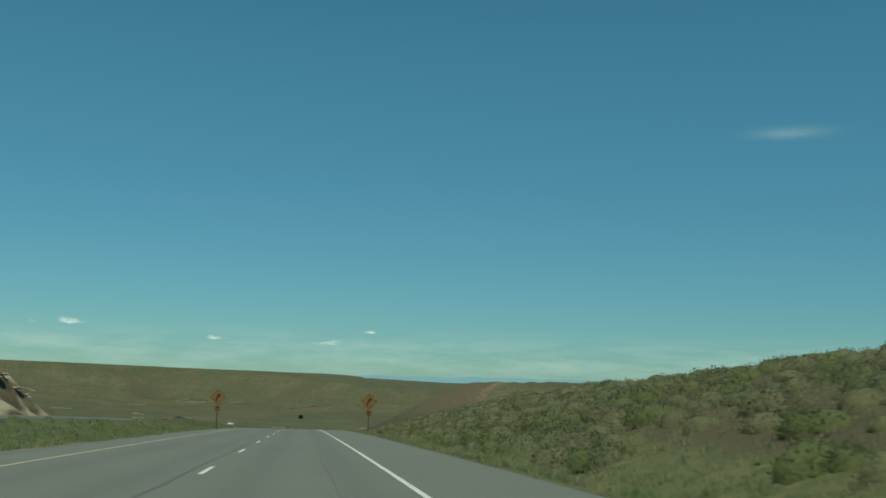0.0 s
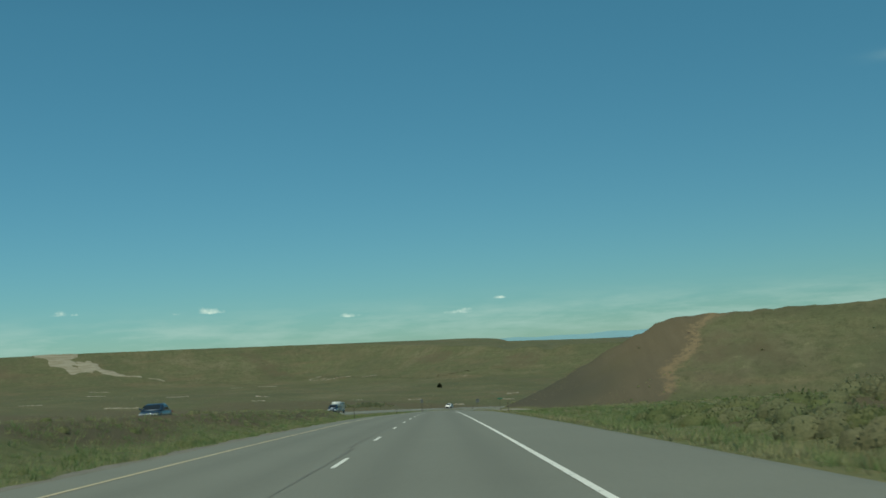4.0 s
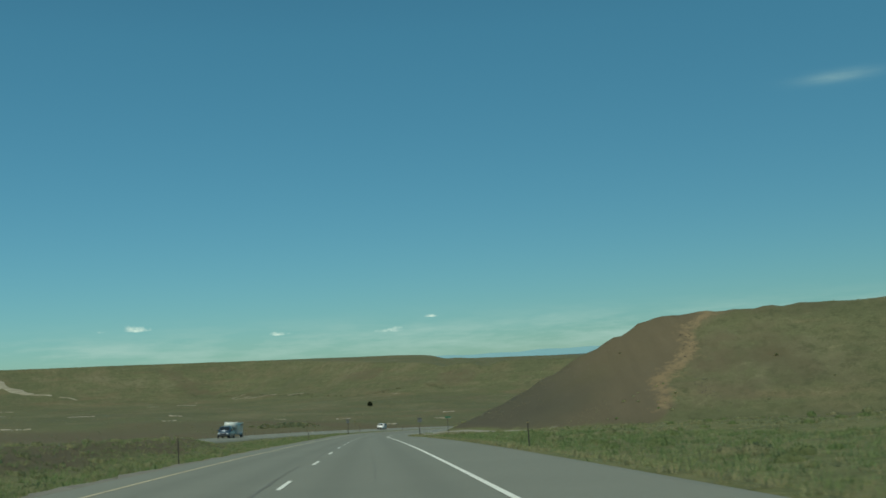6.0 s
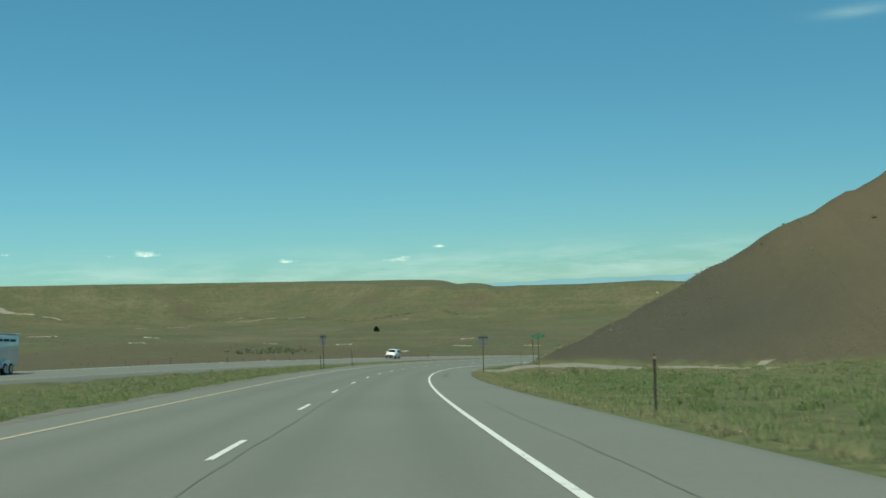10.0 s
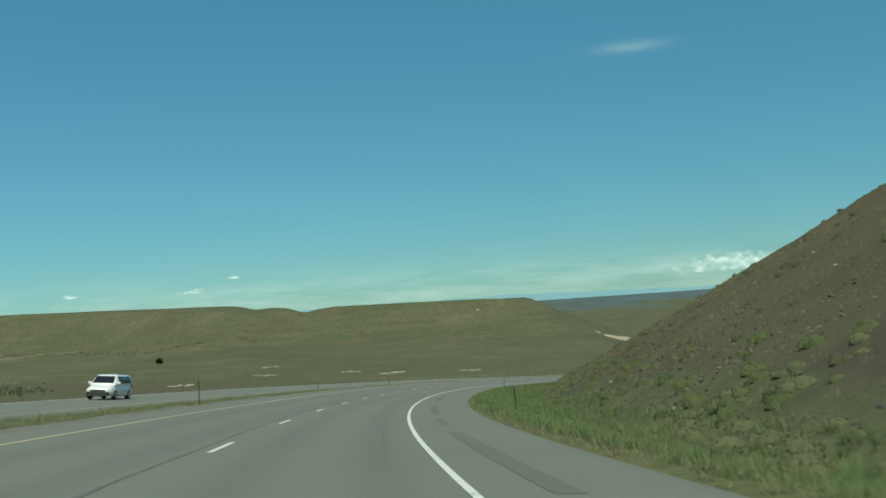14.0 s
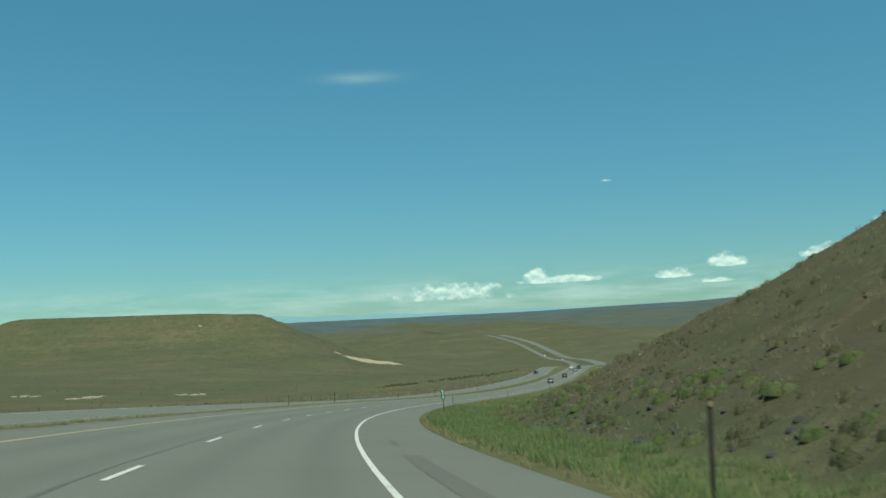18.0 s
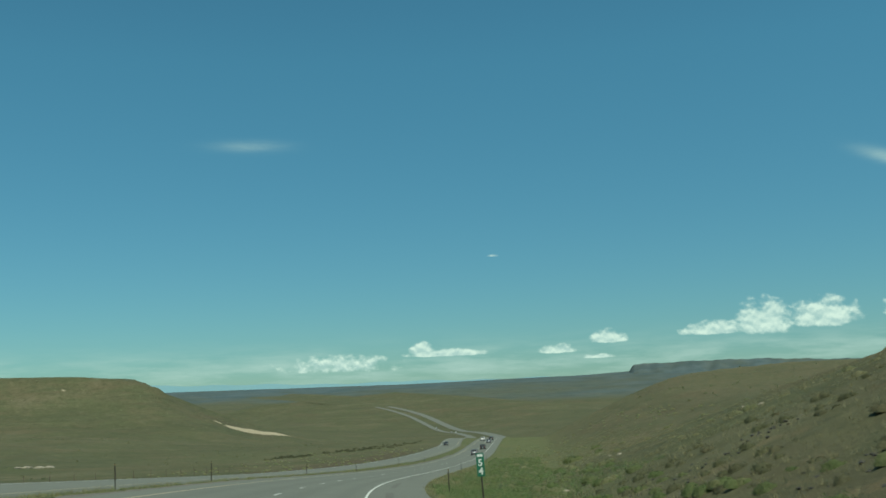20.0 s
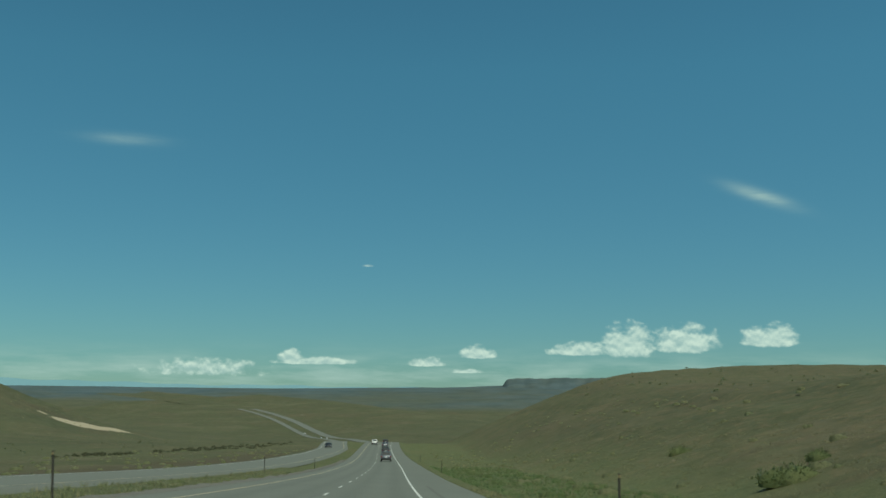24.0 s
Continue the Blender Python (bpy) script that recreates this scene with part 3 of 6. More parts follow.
def spaced(lo, hi, a, b, fine, grow):
    """Grid lines: fine steps from a to b, growing steps outwards to lo and hi."""
    mid = list(np.arange(a, b + fine, fine))
    out, st = [mid[-1]], fine
    while out[-1] < hi:
        st = min(st * grow, 140)
        out.append(out[-1] + st)
    inn, st = [a], fine
    while inn[-1] > lo:
        st = min(st * grow, 140)
        inn.append(inn[-1] - st)
    return np.array(inn[:0:-1] + mid + out[1:])


def build_ground():
    gx = spaced(-4000, 4400, -200, 460, 7.0, 1.05)
    gy = spaced(-3000, 4750, -120, 1560, 7.0, 1.05)
    x, y = np.meshgrid(gx, gy)
    z, s, l = land(x, y)
    sunk = (1 - smooth(52, 62, np.abs(l + 4))) * ((s > -110) & (s < 1320))
    sunk = np.maximum(sunk, 2.0 * (1 - smooth(50, 64, np.abs(l + 3))) * (s >= 1310))
    sunk = np.maximum(sunk, smooth(40, 48, l) * (1 - smooth(100, 112, l)) * smooth(370, 380, s) * (1 - smooth(634, 644, s)))
    z = z - 1.6 * sunk
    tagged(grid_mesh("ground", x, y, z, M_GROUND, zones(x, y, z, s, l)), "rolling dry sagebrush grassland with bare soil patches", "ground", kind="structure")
    # the roadside, finely laid along the way
    ls = np.concatenate([np.arange(-66, -30, 3.0), np.arange(-30, -6, 1.0), [-5.5, -5.2, 0, 6.3, 6.6], np.arange(7.2, 20, 0.8), np.arange(20, 62, 2.0)])
    s1, l1 = np.meshgrid(np.arange(-118, 1331, 2.5), ls)
    x1, y1 = road(s1, l1)
    z1 = corridor(s1, l1)
    z1 = z1 - 0.25 * ((l1 > L_EDGE - 0.1) & (l1 < R_EDGE - 0.1)) - 0.03
    z1 = z1 - 0.25 * ((l1 < opp_near(s1) + 0.15) & (l1 > opp_near(s1) - OPP_W - 0.15))
    k = smooth(50, 60, np.abs(l1 + 4))
    z1 = z1 - 0.5 * np.maximum(k, smooth(1318, 1330, s1))
    tagged(grid_mesh("verge", x1, y1, z1, M_GROUND, zones(x1, y1, z1, s1, l1)), "grassy roadside verge, ditch and cut slopes", "verge", kind="structure")
    # the face and shoulder of the hill inside the bend
    s1, l1 = np.meshgrid(-118 + 2.5 * np.arange(192, 309), np.arange(44, 119, 2.0))
    x1, y1 = road(s1, l1)
    z1 = land(x1, y1)[0]
    z1 = z1 - 0.7 * np.maximum(np.maximum(smooth(108, 116, l1), 1 - smooth(364, 372, s1)), smooth(642, 650, s1)) - 0.01
    tagged(grid_mesh("hillside", x1, y1, z1, M_GROUND, zones(x1, y1, z1, s1, l1)), "bare brown hillside with an eroded tan streak", "hill", kind="structure")
    ls = np.array([-72, -60, -48, -40, -34, -31, -28, -24, -20, -17, -13, -9, -6, 0, 6, 9, 13, 20, 30, 42, 54, 66.0])
    s1, l1 = np.meshgrid(np.arange(1306, 3181, 12.0), ls)
    x1, y1 = road(s1, l1)
    z1 = corridor(s1, l1) - 0.1 - 1.0 * smooth(56, 66, np.abs(l1 + 3))
    tagged(grid_mesh("verge_beyond", x1, y1, z1, M_GROUND, zones(x1, y1, z1, s1, l1)), "distant grassy roadside", "verge", kind="structure")


build_ground()


# ---- the roads ----
def asphalt_material(name, base):
    m, n, l, b = material(name, 0.85)
    big = noise_node(n, l, 0.15, 4, 0.6)
    fine = noise_node(n, l, 9.0, 6, 0.75)
    grit = noise_node(n, l, 70.0, 2, 0.6)
    c = mix_node(n, l, big, tuple(v * 0.86 for v in base), tuple(v * 1.12 for v in base))
    c = mix_node(n, l, ramp_node(n, l, fine, [(0.35, grey(0.35)), (0.6, grey(0))]), c, tuple(v * 0.7 for v in base))
    worn = layer_node(n, "worn")
    c = mix_node(n, l, math_node(n, l, "MULTIPLY", worn, 0.35), c, tuple(v * 0.62 for v in base))
    c = mix_node(n, l, ramp_node(n, l, grit, [(0.55, grey(0)), (0.75, grey(0.3))]), c, tuple(v * 1.7 for v in base))
    l.new(c, b.inputs["Base Color"])
    bump_node(n, l, b, grit, 0.35, 0.01)
    b.inputs["Specular IOR Level"].default_value = 0.3
    return m


M_ROAD = asphalt_material("asphalt", (0.160, 0.167, 0.141))


def strip(name, sa, sb, step, ls, height, mat, layers=None, thick=0.0):
    """A ribbon along the way, over the offsets ls (numbers or functions of s)."""
    s = np.arange(sa, sb + step * 0.5, step)
    L = np.stack([(q(s) if callable(q) else np.full(len(s), float(q))) for q in ls], -1)
    S = np.repeat(s[:, None], L.shape[1], 1)
    x, y = road(S, L)
    z = height(S, L)
    return grid_mesh(name, x, y, z, mat, layers(S, L) if layers else None)


def wheel_tracks(S, L):
    w = np.zeros_like(L)
    for c in (-2.75, -0.95, 0.95, 2.75):
        w = np.maximum(w, np.exp(-((L - c) / 0.38) ** 2))
    return {"worn": w}


def deck_z(S, L):
    edge = np.minimum(L - L_EDGE, R_EDGE - L)
    return deck(S, L) - 0.09 * (edge < 0.05)


def build_roads():
    ls = [L_EDGE - 0.25, L_EDGE] + list(np.arange(-5.2, 6.6, 0.3)) + [R_EDGE, R_EDGE + 0.25]
    tagged(strip("road", -110, 1300, 2.5, ls, deck_z, M_ROAD, wheel_tracks), "worn grey asphalt carriageway of a divided highway", "road", kind="structure")
    tagged(strip("road_beyond", 1298, 2600, 10, [L_EDGE, 0, R_EDGE], lambda S, L: deck(S, L) + 0.12, M_ROAD, wheel_tracks), "distant asphalt carriageway", "road", kind="structure")
    lo = [lambda s, q=q: opp_near(s) - q for q in [-0.3, *np.arange(0, OPP_W + 0.1, OPP_W / 10), OPP_W + 0.3]]
    oz = lambda S, L: opp_deck(S, L) - 0.28 * ((L > opp_near(S) + 0.1) | (L < opp_near(S) - OPP_W - 0.1))
    tagged(strip("road_opposite", -110, 1300, 2.5, lo, oz, M_ROAD, lambda S, L: {"worn": L * 0}), "oncoming asphalt carriageway beyond the grass median", "road", kind="structure")
    tagged(strip("road_opposite_beyond", 1298, 2600, 10, [lo[1], lo[6], lo[11]], lambda S, L: opp_deck(S, L) + 0.12, M_ROAD, lambda S, L: {"worn": L * 0}), "distant oncoming carriageway", "road", kind="structure")


build_roads()


def paint_material(name, colour):
    m, n, l, b = material(name, 0.6)
    wear = noise_node(n, l, 5.0, 8, 0.8)
    l.new(mix_node(n, l, ramp_node(n, l, wear, [(0.36, grey(1)), (0.44, grey(0))]), colour, (0.16, 0.155, 0.14)), b.inputs["Base Color"])
    return m


M_WHITE = paint_material("white_road_paint", (0.64, 0.64, 0.59))
M_YELLOW = paint_material("yellow_road_paint", (0.50, 0.42, 0.26))
DASH0, DASH_PERIOD, DASH_LEN = 21.6, 12.192, 3.05


def build_markings():
    up = lambda S, L: deck(S, L) + 0.006
    tagged(strip("edge_line", -110, 1300, 2.5, [3.605, 3.715], up, M_WHITE), "white painted edge line on asphalt", "road marking", kind="structure")
    tagged(strip("median_line", -110, 1300, 2.5, [-3.93, -3.83], up, M_YELLOW), "yellow painted edge line on asphalt", "road marking", kind="structure")
    s = DASH0 - 10 * DASH_PERIOD
    while s < 1250:
        tagged(strip("lane_dash", s - DASH_LEN / 2, s + DASH_LEN / 2, DASH_LEN / 2, [-0.05, 0.05], up, M_WHITE), "white painted lane dash on asphalt", "road marking", group="lane dashes", kind="structure")
        s += DASH_PERIOD
    oup = lambda S, L: opp_deck(S, L) + 0.006
    tagged(strip("edge_line", -110, 1300, 5, [lambda s: opp_near(s) - 1.0, lambda s: opp_near(s) - 0.91], oup, M_YELLOW), "yellow painted edge line of the oncoming carriageway", "road marking", kind="structure")
    tagged(strip("edge_line", -110, 1300, 5, [lambda s: opp_near(s) - 7.6, lambda s: opp_near(s) - 7.5], oup, M_WHITE), "white painted edge line of the oncoming carriageway", "road marking", kind="structure")


build_markings()


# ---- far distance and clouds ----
# distance haze painted into the base colour as pale blue
M_HAZE, _n, _l, _b = material("far_hazy_range", 1.0)
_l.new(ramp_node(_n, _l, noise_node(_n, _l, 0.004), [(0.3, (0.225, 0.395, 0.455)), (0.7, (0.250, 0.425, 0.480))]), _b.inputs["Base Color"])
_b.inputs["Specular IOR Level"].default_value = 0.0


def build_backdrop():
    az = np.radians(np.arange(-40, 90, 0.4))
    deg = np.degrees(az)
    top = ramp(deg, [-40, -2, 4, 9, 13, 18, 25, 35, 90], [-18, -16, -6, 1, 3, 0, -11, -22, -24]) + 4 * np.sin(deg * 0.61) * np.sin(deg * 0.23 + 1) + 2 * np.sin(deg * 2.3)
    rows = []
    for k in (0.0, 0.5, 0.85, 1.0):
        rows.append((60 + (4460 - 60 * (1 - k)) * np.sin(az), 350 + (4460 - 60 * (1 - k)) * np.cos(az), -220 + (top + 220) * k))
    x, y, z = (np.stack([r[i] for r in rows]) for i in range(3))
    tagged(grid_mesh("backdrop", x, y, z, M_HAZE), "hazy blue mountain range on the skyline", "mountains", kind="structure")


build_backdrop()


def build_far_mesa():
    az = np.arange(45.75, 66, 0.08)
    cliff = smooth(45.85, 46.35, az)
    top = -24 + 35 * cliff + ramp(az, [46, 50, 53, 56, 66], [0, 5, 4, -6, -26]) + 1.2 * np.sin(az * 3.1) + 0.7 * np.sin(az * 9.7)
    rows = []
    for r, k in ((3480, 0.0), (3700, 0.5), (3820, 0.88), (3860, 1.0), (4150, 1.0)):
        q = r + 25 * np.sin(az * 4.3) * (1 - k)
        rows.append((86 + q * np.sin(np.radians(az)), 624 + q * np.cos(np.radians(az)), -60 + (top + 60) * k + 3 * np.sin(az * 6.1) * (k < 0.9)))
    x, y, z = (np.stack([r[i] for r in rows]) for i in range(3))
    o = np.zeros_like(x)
    tagged(grid_mesh("far_mesa", x, y, z, M_GROUND, {"lush": o, "bare": o, "pale": o, "tan": o, "slate": o, "ochre": o, "wood_haze": o + 0.9}), "distant wooded mesa with a level top, tinted blue for haze", "mesa", kind="structure")


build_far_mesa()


def part(name, bm, mat, parent, label="", smooth_shade=False):
    """Links a bmesh as one mesh object under a thing or a part."""
    me = bpy.data.meshes.new(name)
    bm.to_mesh(me)
    bm.free()
    me.materials.append(mat)
    if smooth_shade:
        me.polygons.foreach_set("use_smooth", [True] * len(me.polygons))
    ob = new(name, me)
    ob.parent = parent
    if label:
        ob["label"] = label
    return ob


def thing(name, label, category, group="", m=None):
    ob = new(name)
    ob.empty_display_size = 0.3
    if m is not None:
        ob.matrix_basis = m
    return tagged(ob, label, category, group)


def place(s, l, turn=0.0, dz=0.0, ground=True):
    """A pose on the ground beside the way, facing along it; turn in degrees to the right."""
    x, y = road(s, l)
    z = float(corridor(np.array([float(s)]), np.array([float(l)]))[0]) if ground else 0.0
    return pose(float(x), float(y), z + dz, 0, 0, -math.degrees(float(np.interp(s, SS, RH))) - turn)


# ---- things by the road ----
M_STEEL = plain("weathered_steel", (0.060, 0.054, 0.046), 0.7, 0.3, 0.3, 14)
M_ALU = plain("dull_aluminium", (0.145, 0.152, 0.150), 0.6, 0.3, 0.12, 3)
M_WOODPOST = plain("weathered_wood", (0.16, 0.13, 0.09), 0.85, 0, 0.3, 18)
M_ORANGE = plain("sign_yellow", (0.215, 0.115, 0.034), 0.5, 0, 0.15, 5)
M_BLACK = plain("black_film", (0.012, 0.012, 0.012), 0.5)
M_GREEN = plain("sign_green", (0.012, 0.13, 0.075), 0.5, 0, 0.15, 5)
M_FADED = plain("faded_lettering", (0.10, 0.26, 0.19), 0.5)
M_RED = plain("sign_red", (0.20, 0.025, 0.025), 0.5)
M_FILM = plain("white_film", (0.72, 0.74, 0.72), 0.45, 0, 0.06)
M_REFLECT = plain("amber_reflector", (0.26, 0.21, 0.11), 0.35)


def box(bm, x0, x1, y0, y1, z0, z1, bevel=0.0):
    r = bmesh.ops.create_cube(bm, size=1, matrix=Matrix.Translation(((x0 + x1) / 2, (y0 + y1) / 2, (z0 + z1) / 2)) @ Matrix.Diagonal((x1 - x0, y1 - y0, z1 - z0, 1)))
    if bevel:
        es = list({e for v in r["verts"] for e in v.link_edges})
        bmesh.ops.bevel(bm, geom=es, offset=bevel, segments=2, affect="EDGES", profile=0.6)
    return bm


def plate(bm, outline, y0, y1):
    """A flat plate: an outline in x and z, from y0 to y1."""
    a = [bm.verts.new((x, y0, z)) for x, z in outline]
    b = [bm.verts.new((x, y1, z)) for x, z in outline]
    bm.faces.new(a)
    bm.faces.new(b[::-1])
    for i in range(len(a)):
        j = (i + 1) % len(a)
        bm.faces.new((a[j], a[i], b[i], b[j]))
    bmesh.ops.recalc_face_normals(bm, faces=bm.faces)
    return bm


def channel(bm, h, w=0.06, t=0.012, z0=-0.4):
    """A steel U-channel post."""
    box(bm, -w / 2, w / 2, -t / 2, t / 2, z0, h)
    box(bm, -w / 2, -w / 2 + t, -t / 2, 0.028, z0, h)
    box(bm, w / 2 - t, w / 2, -t / 2, 0.028, z0, h)
    return bm


def build_delineator():
    ob = thing("delineator_post", "dark rusty steel delineator post with small amber reflector", "roadside post", "delineator posts")
    part("post", channel(bmesh.new(), 1.32, 0.052, 0.010), M_STEEL, ob)
    bm = bmesh.new()
    bmesh.ops.create_cone(bm, segments=14, radius1=0.040, radius2=0.036, depth=0.014, cap_ends=True, matrix=Matrix.Translation((0, -0.02, 1.25)) @ Matrix.Rotation(radians(90), 4, "X"))
    part("reflector", bm, M_REFLECT, ob, "small round amber reflector")
    return ob


def lean(rx, ry):
    return pose(0, 0, 0, rx, ry, 0)


_post = build_delineator()
_spots = [(231, -6.75), (231, 8.85), (320, -6.4), (323, 7.9), (388, -5.9), (466.3, 8.5), (470.5, -7.1), (553.5, -8.3), (543, 7.6), (642, -9.4), (644, 7.8), (655, -7.0), (711, -9.7), (724, 7.7), (727.5, -6.3), (790, -8.2), (810, 7.6), (820, -6.2), (885, 7.7)]
_post.matrix_basis = place(*_spots[0])
for _k, (_s, _l0) in enumerate(_spots[1:]):
    copy_thing(_post, place(_s, _l0) @ lean(1.5 * math.sin(_k * 2.1), 1.8 * math.sin(_k * 1.3)))


copy_thing(_post, place(514, -8.1, 0, -0.55) @ lean(-2, 3))


def diamond(half, bevel=0.08):
    c = [(0, half), (half, 0), (0, -half), (-half, 0)]
    pts = []
    for i in range(4):
        p, q, r = Vector(c[i - 1]), Vector(c[i]), Vector(c[(i + 1) % 4])
        pts += [tuple(q + (p - q).normalized() * bevel), tuple(q + (p + r - 2 * q).normalized() * bevel * 0.4), tuple(q + (r - q).normalized() * bevel)]
    return pts


def build_curve_sign(s, l):
    ob = thing("curve_sign", "faded orange diamond warning sign with black right-curve arrow", "road sign", "curve warning signs", place(s, l))
    part("post", channel(bmesh.new(), 3.7, 0.09, 0.014), M_STEEL, ob)
    zc = 3.45
    bm = plate(bmesh.new(), [(x, z + zc) for x, z in diamond(0.86)], -0.02, -0.012)
    panel = part("panel", bm, M_ORANGE, ob, "faded orange-yellow diamond panel")
    bm = plate(bmesh.new(), [(x, z + zc) for x, z in diamond(0.80)], -0.0235, -0.0215)
    r = bmesh.ops.inset_region(bm, faces=[f for f in bm.faces if f.normal.y < -0.9], thickness=0.025)
    bmesh.ops.delete(bm, geom=[f for f in bm.faces if f not in r["faces"]], context="FACES")
    part("border", bm, M_BLACK, panel, "thin black border")
    bm = bmesh.new()
    path = [(-0.16 + 0.40 * (1 - math.cos(a)) * 0.62, zc - 0.42 + 0.58 * math.sin(a)) for a in np.linspace(0, 1.25, 9)]
    path = [(-0.16, zc - 0.5)] + path
    left, right = [], []
    for i, (x, z) in enumerate(path):
        a, b = path[max(0, i - 1)], path[min(len(path) - 1, i + 1)]
        d = Vector((b[0] - a[0], b[1] - a[1])).normalized()
        left.append((x - d.y * 0.065, z + d.x * 0.065))
        right.append((x + d.y * 0.065, z - d.x * 0.065))
    end = path[-1]
    head = [(end[0] - 0.1, end[1] + 0.24), (end[0] + 0.32, end[1] + 0.13), (end[0] + 0.07, end[1] - 0.2)]
    plate(bm, left + [head[0], head[1], head[2]] + right[::-1], -0.026, -0.0215)
    part("arrow", bm, M_BLACK, panel, "black curved arrow")
    bm = plate(bmesh.new(), [(-0.31, 1.98), (0.31, 1.98), (0.31, 2.56), (-0.31, 2.56)], -0.02, -0.012)
    pl = part("plaque", bm, M_ORANGE, ob, "small faded orange speed plaque")
    bm = bmesh.new()
    for x0, x1, z0, z1 in ((-0.18, -0.03, 2.26, 2.48), (0.03, 0.18, 2.26, 2.48), (-0.18, 0.18, 2.07, 2.17)):
        box(bm, x0, x1, -0.024, -0.0215, z0, z1)
    part("lettering", bm, M_BLACK, pl, "black bars of lettering")
    return ob


build_curve_sign(114.6, -7.1)
build_curve_sign(110.5, 8.65)


def build_sign_back(s, l, w, h, top, tilt, turn):
    ob = thing("highway_sign", "grey aluminium back of a square road sign on post", "road sign", "signs facing away", place(s, l, turn) @ lean(0, tilt))
    part("post", channel(bmesh.new(), top, 0.06, 0.014), M_STEEL, ob)
    bm = plate(bmesh.new(), [(-w / 2 + 0.04, top - h), (w / 2 - 0.04, top - h), (w / 2, top - h + 0.04), (w / 2, top - 0.04), (w / 2 - 0.04, top), (-w / 2 + 0.04, top), (-w / 2, top - 0.04), (-w / 2, top - h + 0.04)], 0.04, 0.05)
    panel = part("panel", bm, M_ALU, ob, "bare grey aluminium sheet")
    bm = box(bmesh.new(), -w / 2 + 0.03, w / 2 - 0.03, 0.0, 0.038, top - 0.2, top - 0.15)
    part("brace", bm, M_STEEL, panel)
    return ob


build_sign_back(394, 7.6, 0.88, 0.92, 3.35, 1.2, 0)
build_sign_back(394, -6.55, 0.6, 0.88, 3.2, -0.5, 0)


def build_street_sign(s, l):
    ob = thing("street_sign", "green street name sign on thin post by dirt road", "road sign", "", place(s, l, 6))
    part("post", channel(bmesh.new(), 3.62, 0.05, 0.012), M_STEEL, ob)
    bm = box(bmesh.new(), -0.62, 0.62, -0.012, -0.004, 3.22, 3.48, 0.003)
    blade = part("name_blade", bm, M_GREEN, ob, "long green blade")
    bm = bmesh.new()
    for x0, x1 in ((-0.5, -0.36), (-0.3, -0.02), (0.06, 0.3), (0.36, 0.5)):
        box(bm, x0, x1, -0.0165, -0.0135, 3.32, 3.39)
    part("lettering", bm, M_FADED, blade, "faded pale bars of lettering")
    bm = box(bmesh.new(), -0.004, 0.004, -0.3, 0.3, 3.50, 3.68)
    part("cross_blade", bm, M_GREEN, ob, "second green blade seen edge-on")
    return ob


build_street_sign(403.0, 12.9)


def build_stop_sign(s, l):
    ob = thing("stop_sign", "red stop sign facing the dirt side road", "road sign", "", place(s, l, 82))
    part("post", channel(bmesh.new(), 2.95, 0.06, 0.012), M_STEEL, ob)
    oct8 = [(0.375 * math.cos(radians(22.5 + 45 * i)) / math.cos(radians(22.5)), 2.25 + 0.375 * math.sin(radians(22.5 + 45 * i)) / math.cos(radians(22.5))) for i in range(8)]
    part("panel", plate(bmesh.new(), oct8, -0.02, -0.012), M_RED, ob, "red octagonal panel")
    part("plate", plate(bmesh.new(), [(-0.3, 2.72), (0.3, 2.72), (0.3, 2.95), (-0.3, 2.95)], -0.02, -0.012), M_BLACK, ob, "small dark plate above")
    part("plate", plate(bmesh.new(), [(-0.24, 2.77), (0.24, 2.77), (0.24, 2.9), (-0.24, 2.9)], -0.025, -0.022), M_FILM, ob, "white arrow field")
    return ob


build_stop_sign(409.0, 12.5)


def digit(text, size, mat, parent, at):
    cu = bpy.data.curves.new("digit", "FONT")
    cu.body, cu.size, cu.align_x, cu.align_y, cu.extrude, cu.offset = text, size, "CENTER", "CENTER", 0.002, 0.006
    tmp = bpy.data.objects.new("digit", cu)
    scene.collection.objects.link(tmp)
    me = bpy.data.meshes.new_from_object(tmp.evaluated_get(bpy.context.evaluated_depsgraph_get()))
    bpy.data.objects.remove(tmp)
    me.materials.clear()
    me.materials.append(mat)
    ob = new("digit", me)
    ob.parent = parent
    ob.matrix_basis = pose(*at, 90, 0, 0)
    return ob


def build_mile_marker(s, l):
    ob = thing("mile_marker", "narrow green mile marker with white numerals 5 and 4", "road sign", "", place(s, l, 4) @ lean(0, -3))
    part("post", channel(bmesh.new(), 1.95, 0.06, 0.012), M_STEEL, ob)
    bm = plate(bmesh.new(), [(-0.125, 1.16), (0.125, 1.16), (0.14, 1.18), (0.14, 1.98), (0.125, 2.0), (-0.125, 2.0), (-0.14, 1.98), (-0.14, 1.18)], -0.02, -0.012)
    panel = part("panel", bm, M_GREEN, ob, "tall green panel")
    digit("5", 0.34, M_FILM, panel, (0, -0.023, 1.64))
    digit("4", 0.34, M_FILM, panel, (0, -0.023, 1.34))
    part("lettering", box(bmesh.new(), -0.1, 0.1, -0.0245, -0.0215, 1.86, 1.95), M_FILM, panel, "white bar of small lettering")
    return ob


build_mile_marker(624.5, 7.9)


def build_marker_post(s, l):
    ob = thing("marker_post", "thin steel post with small sign plate in the median", "roadside post", "", place(s, l))
    part("post", channel(bmesh.new(), 1.95, 0.055, 0.012), M_STEEL, ob)
    part("plate", box(bmesh.new(), -0.09, 0.09, -0.02, -0.012, 1.62, 1.98, 0.003), M_WOODPOST, ob, "small brown plate")
    return ob


build_marker_post(407.4, -5.9)


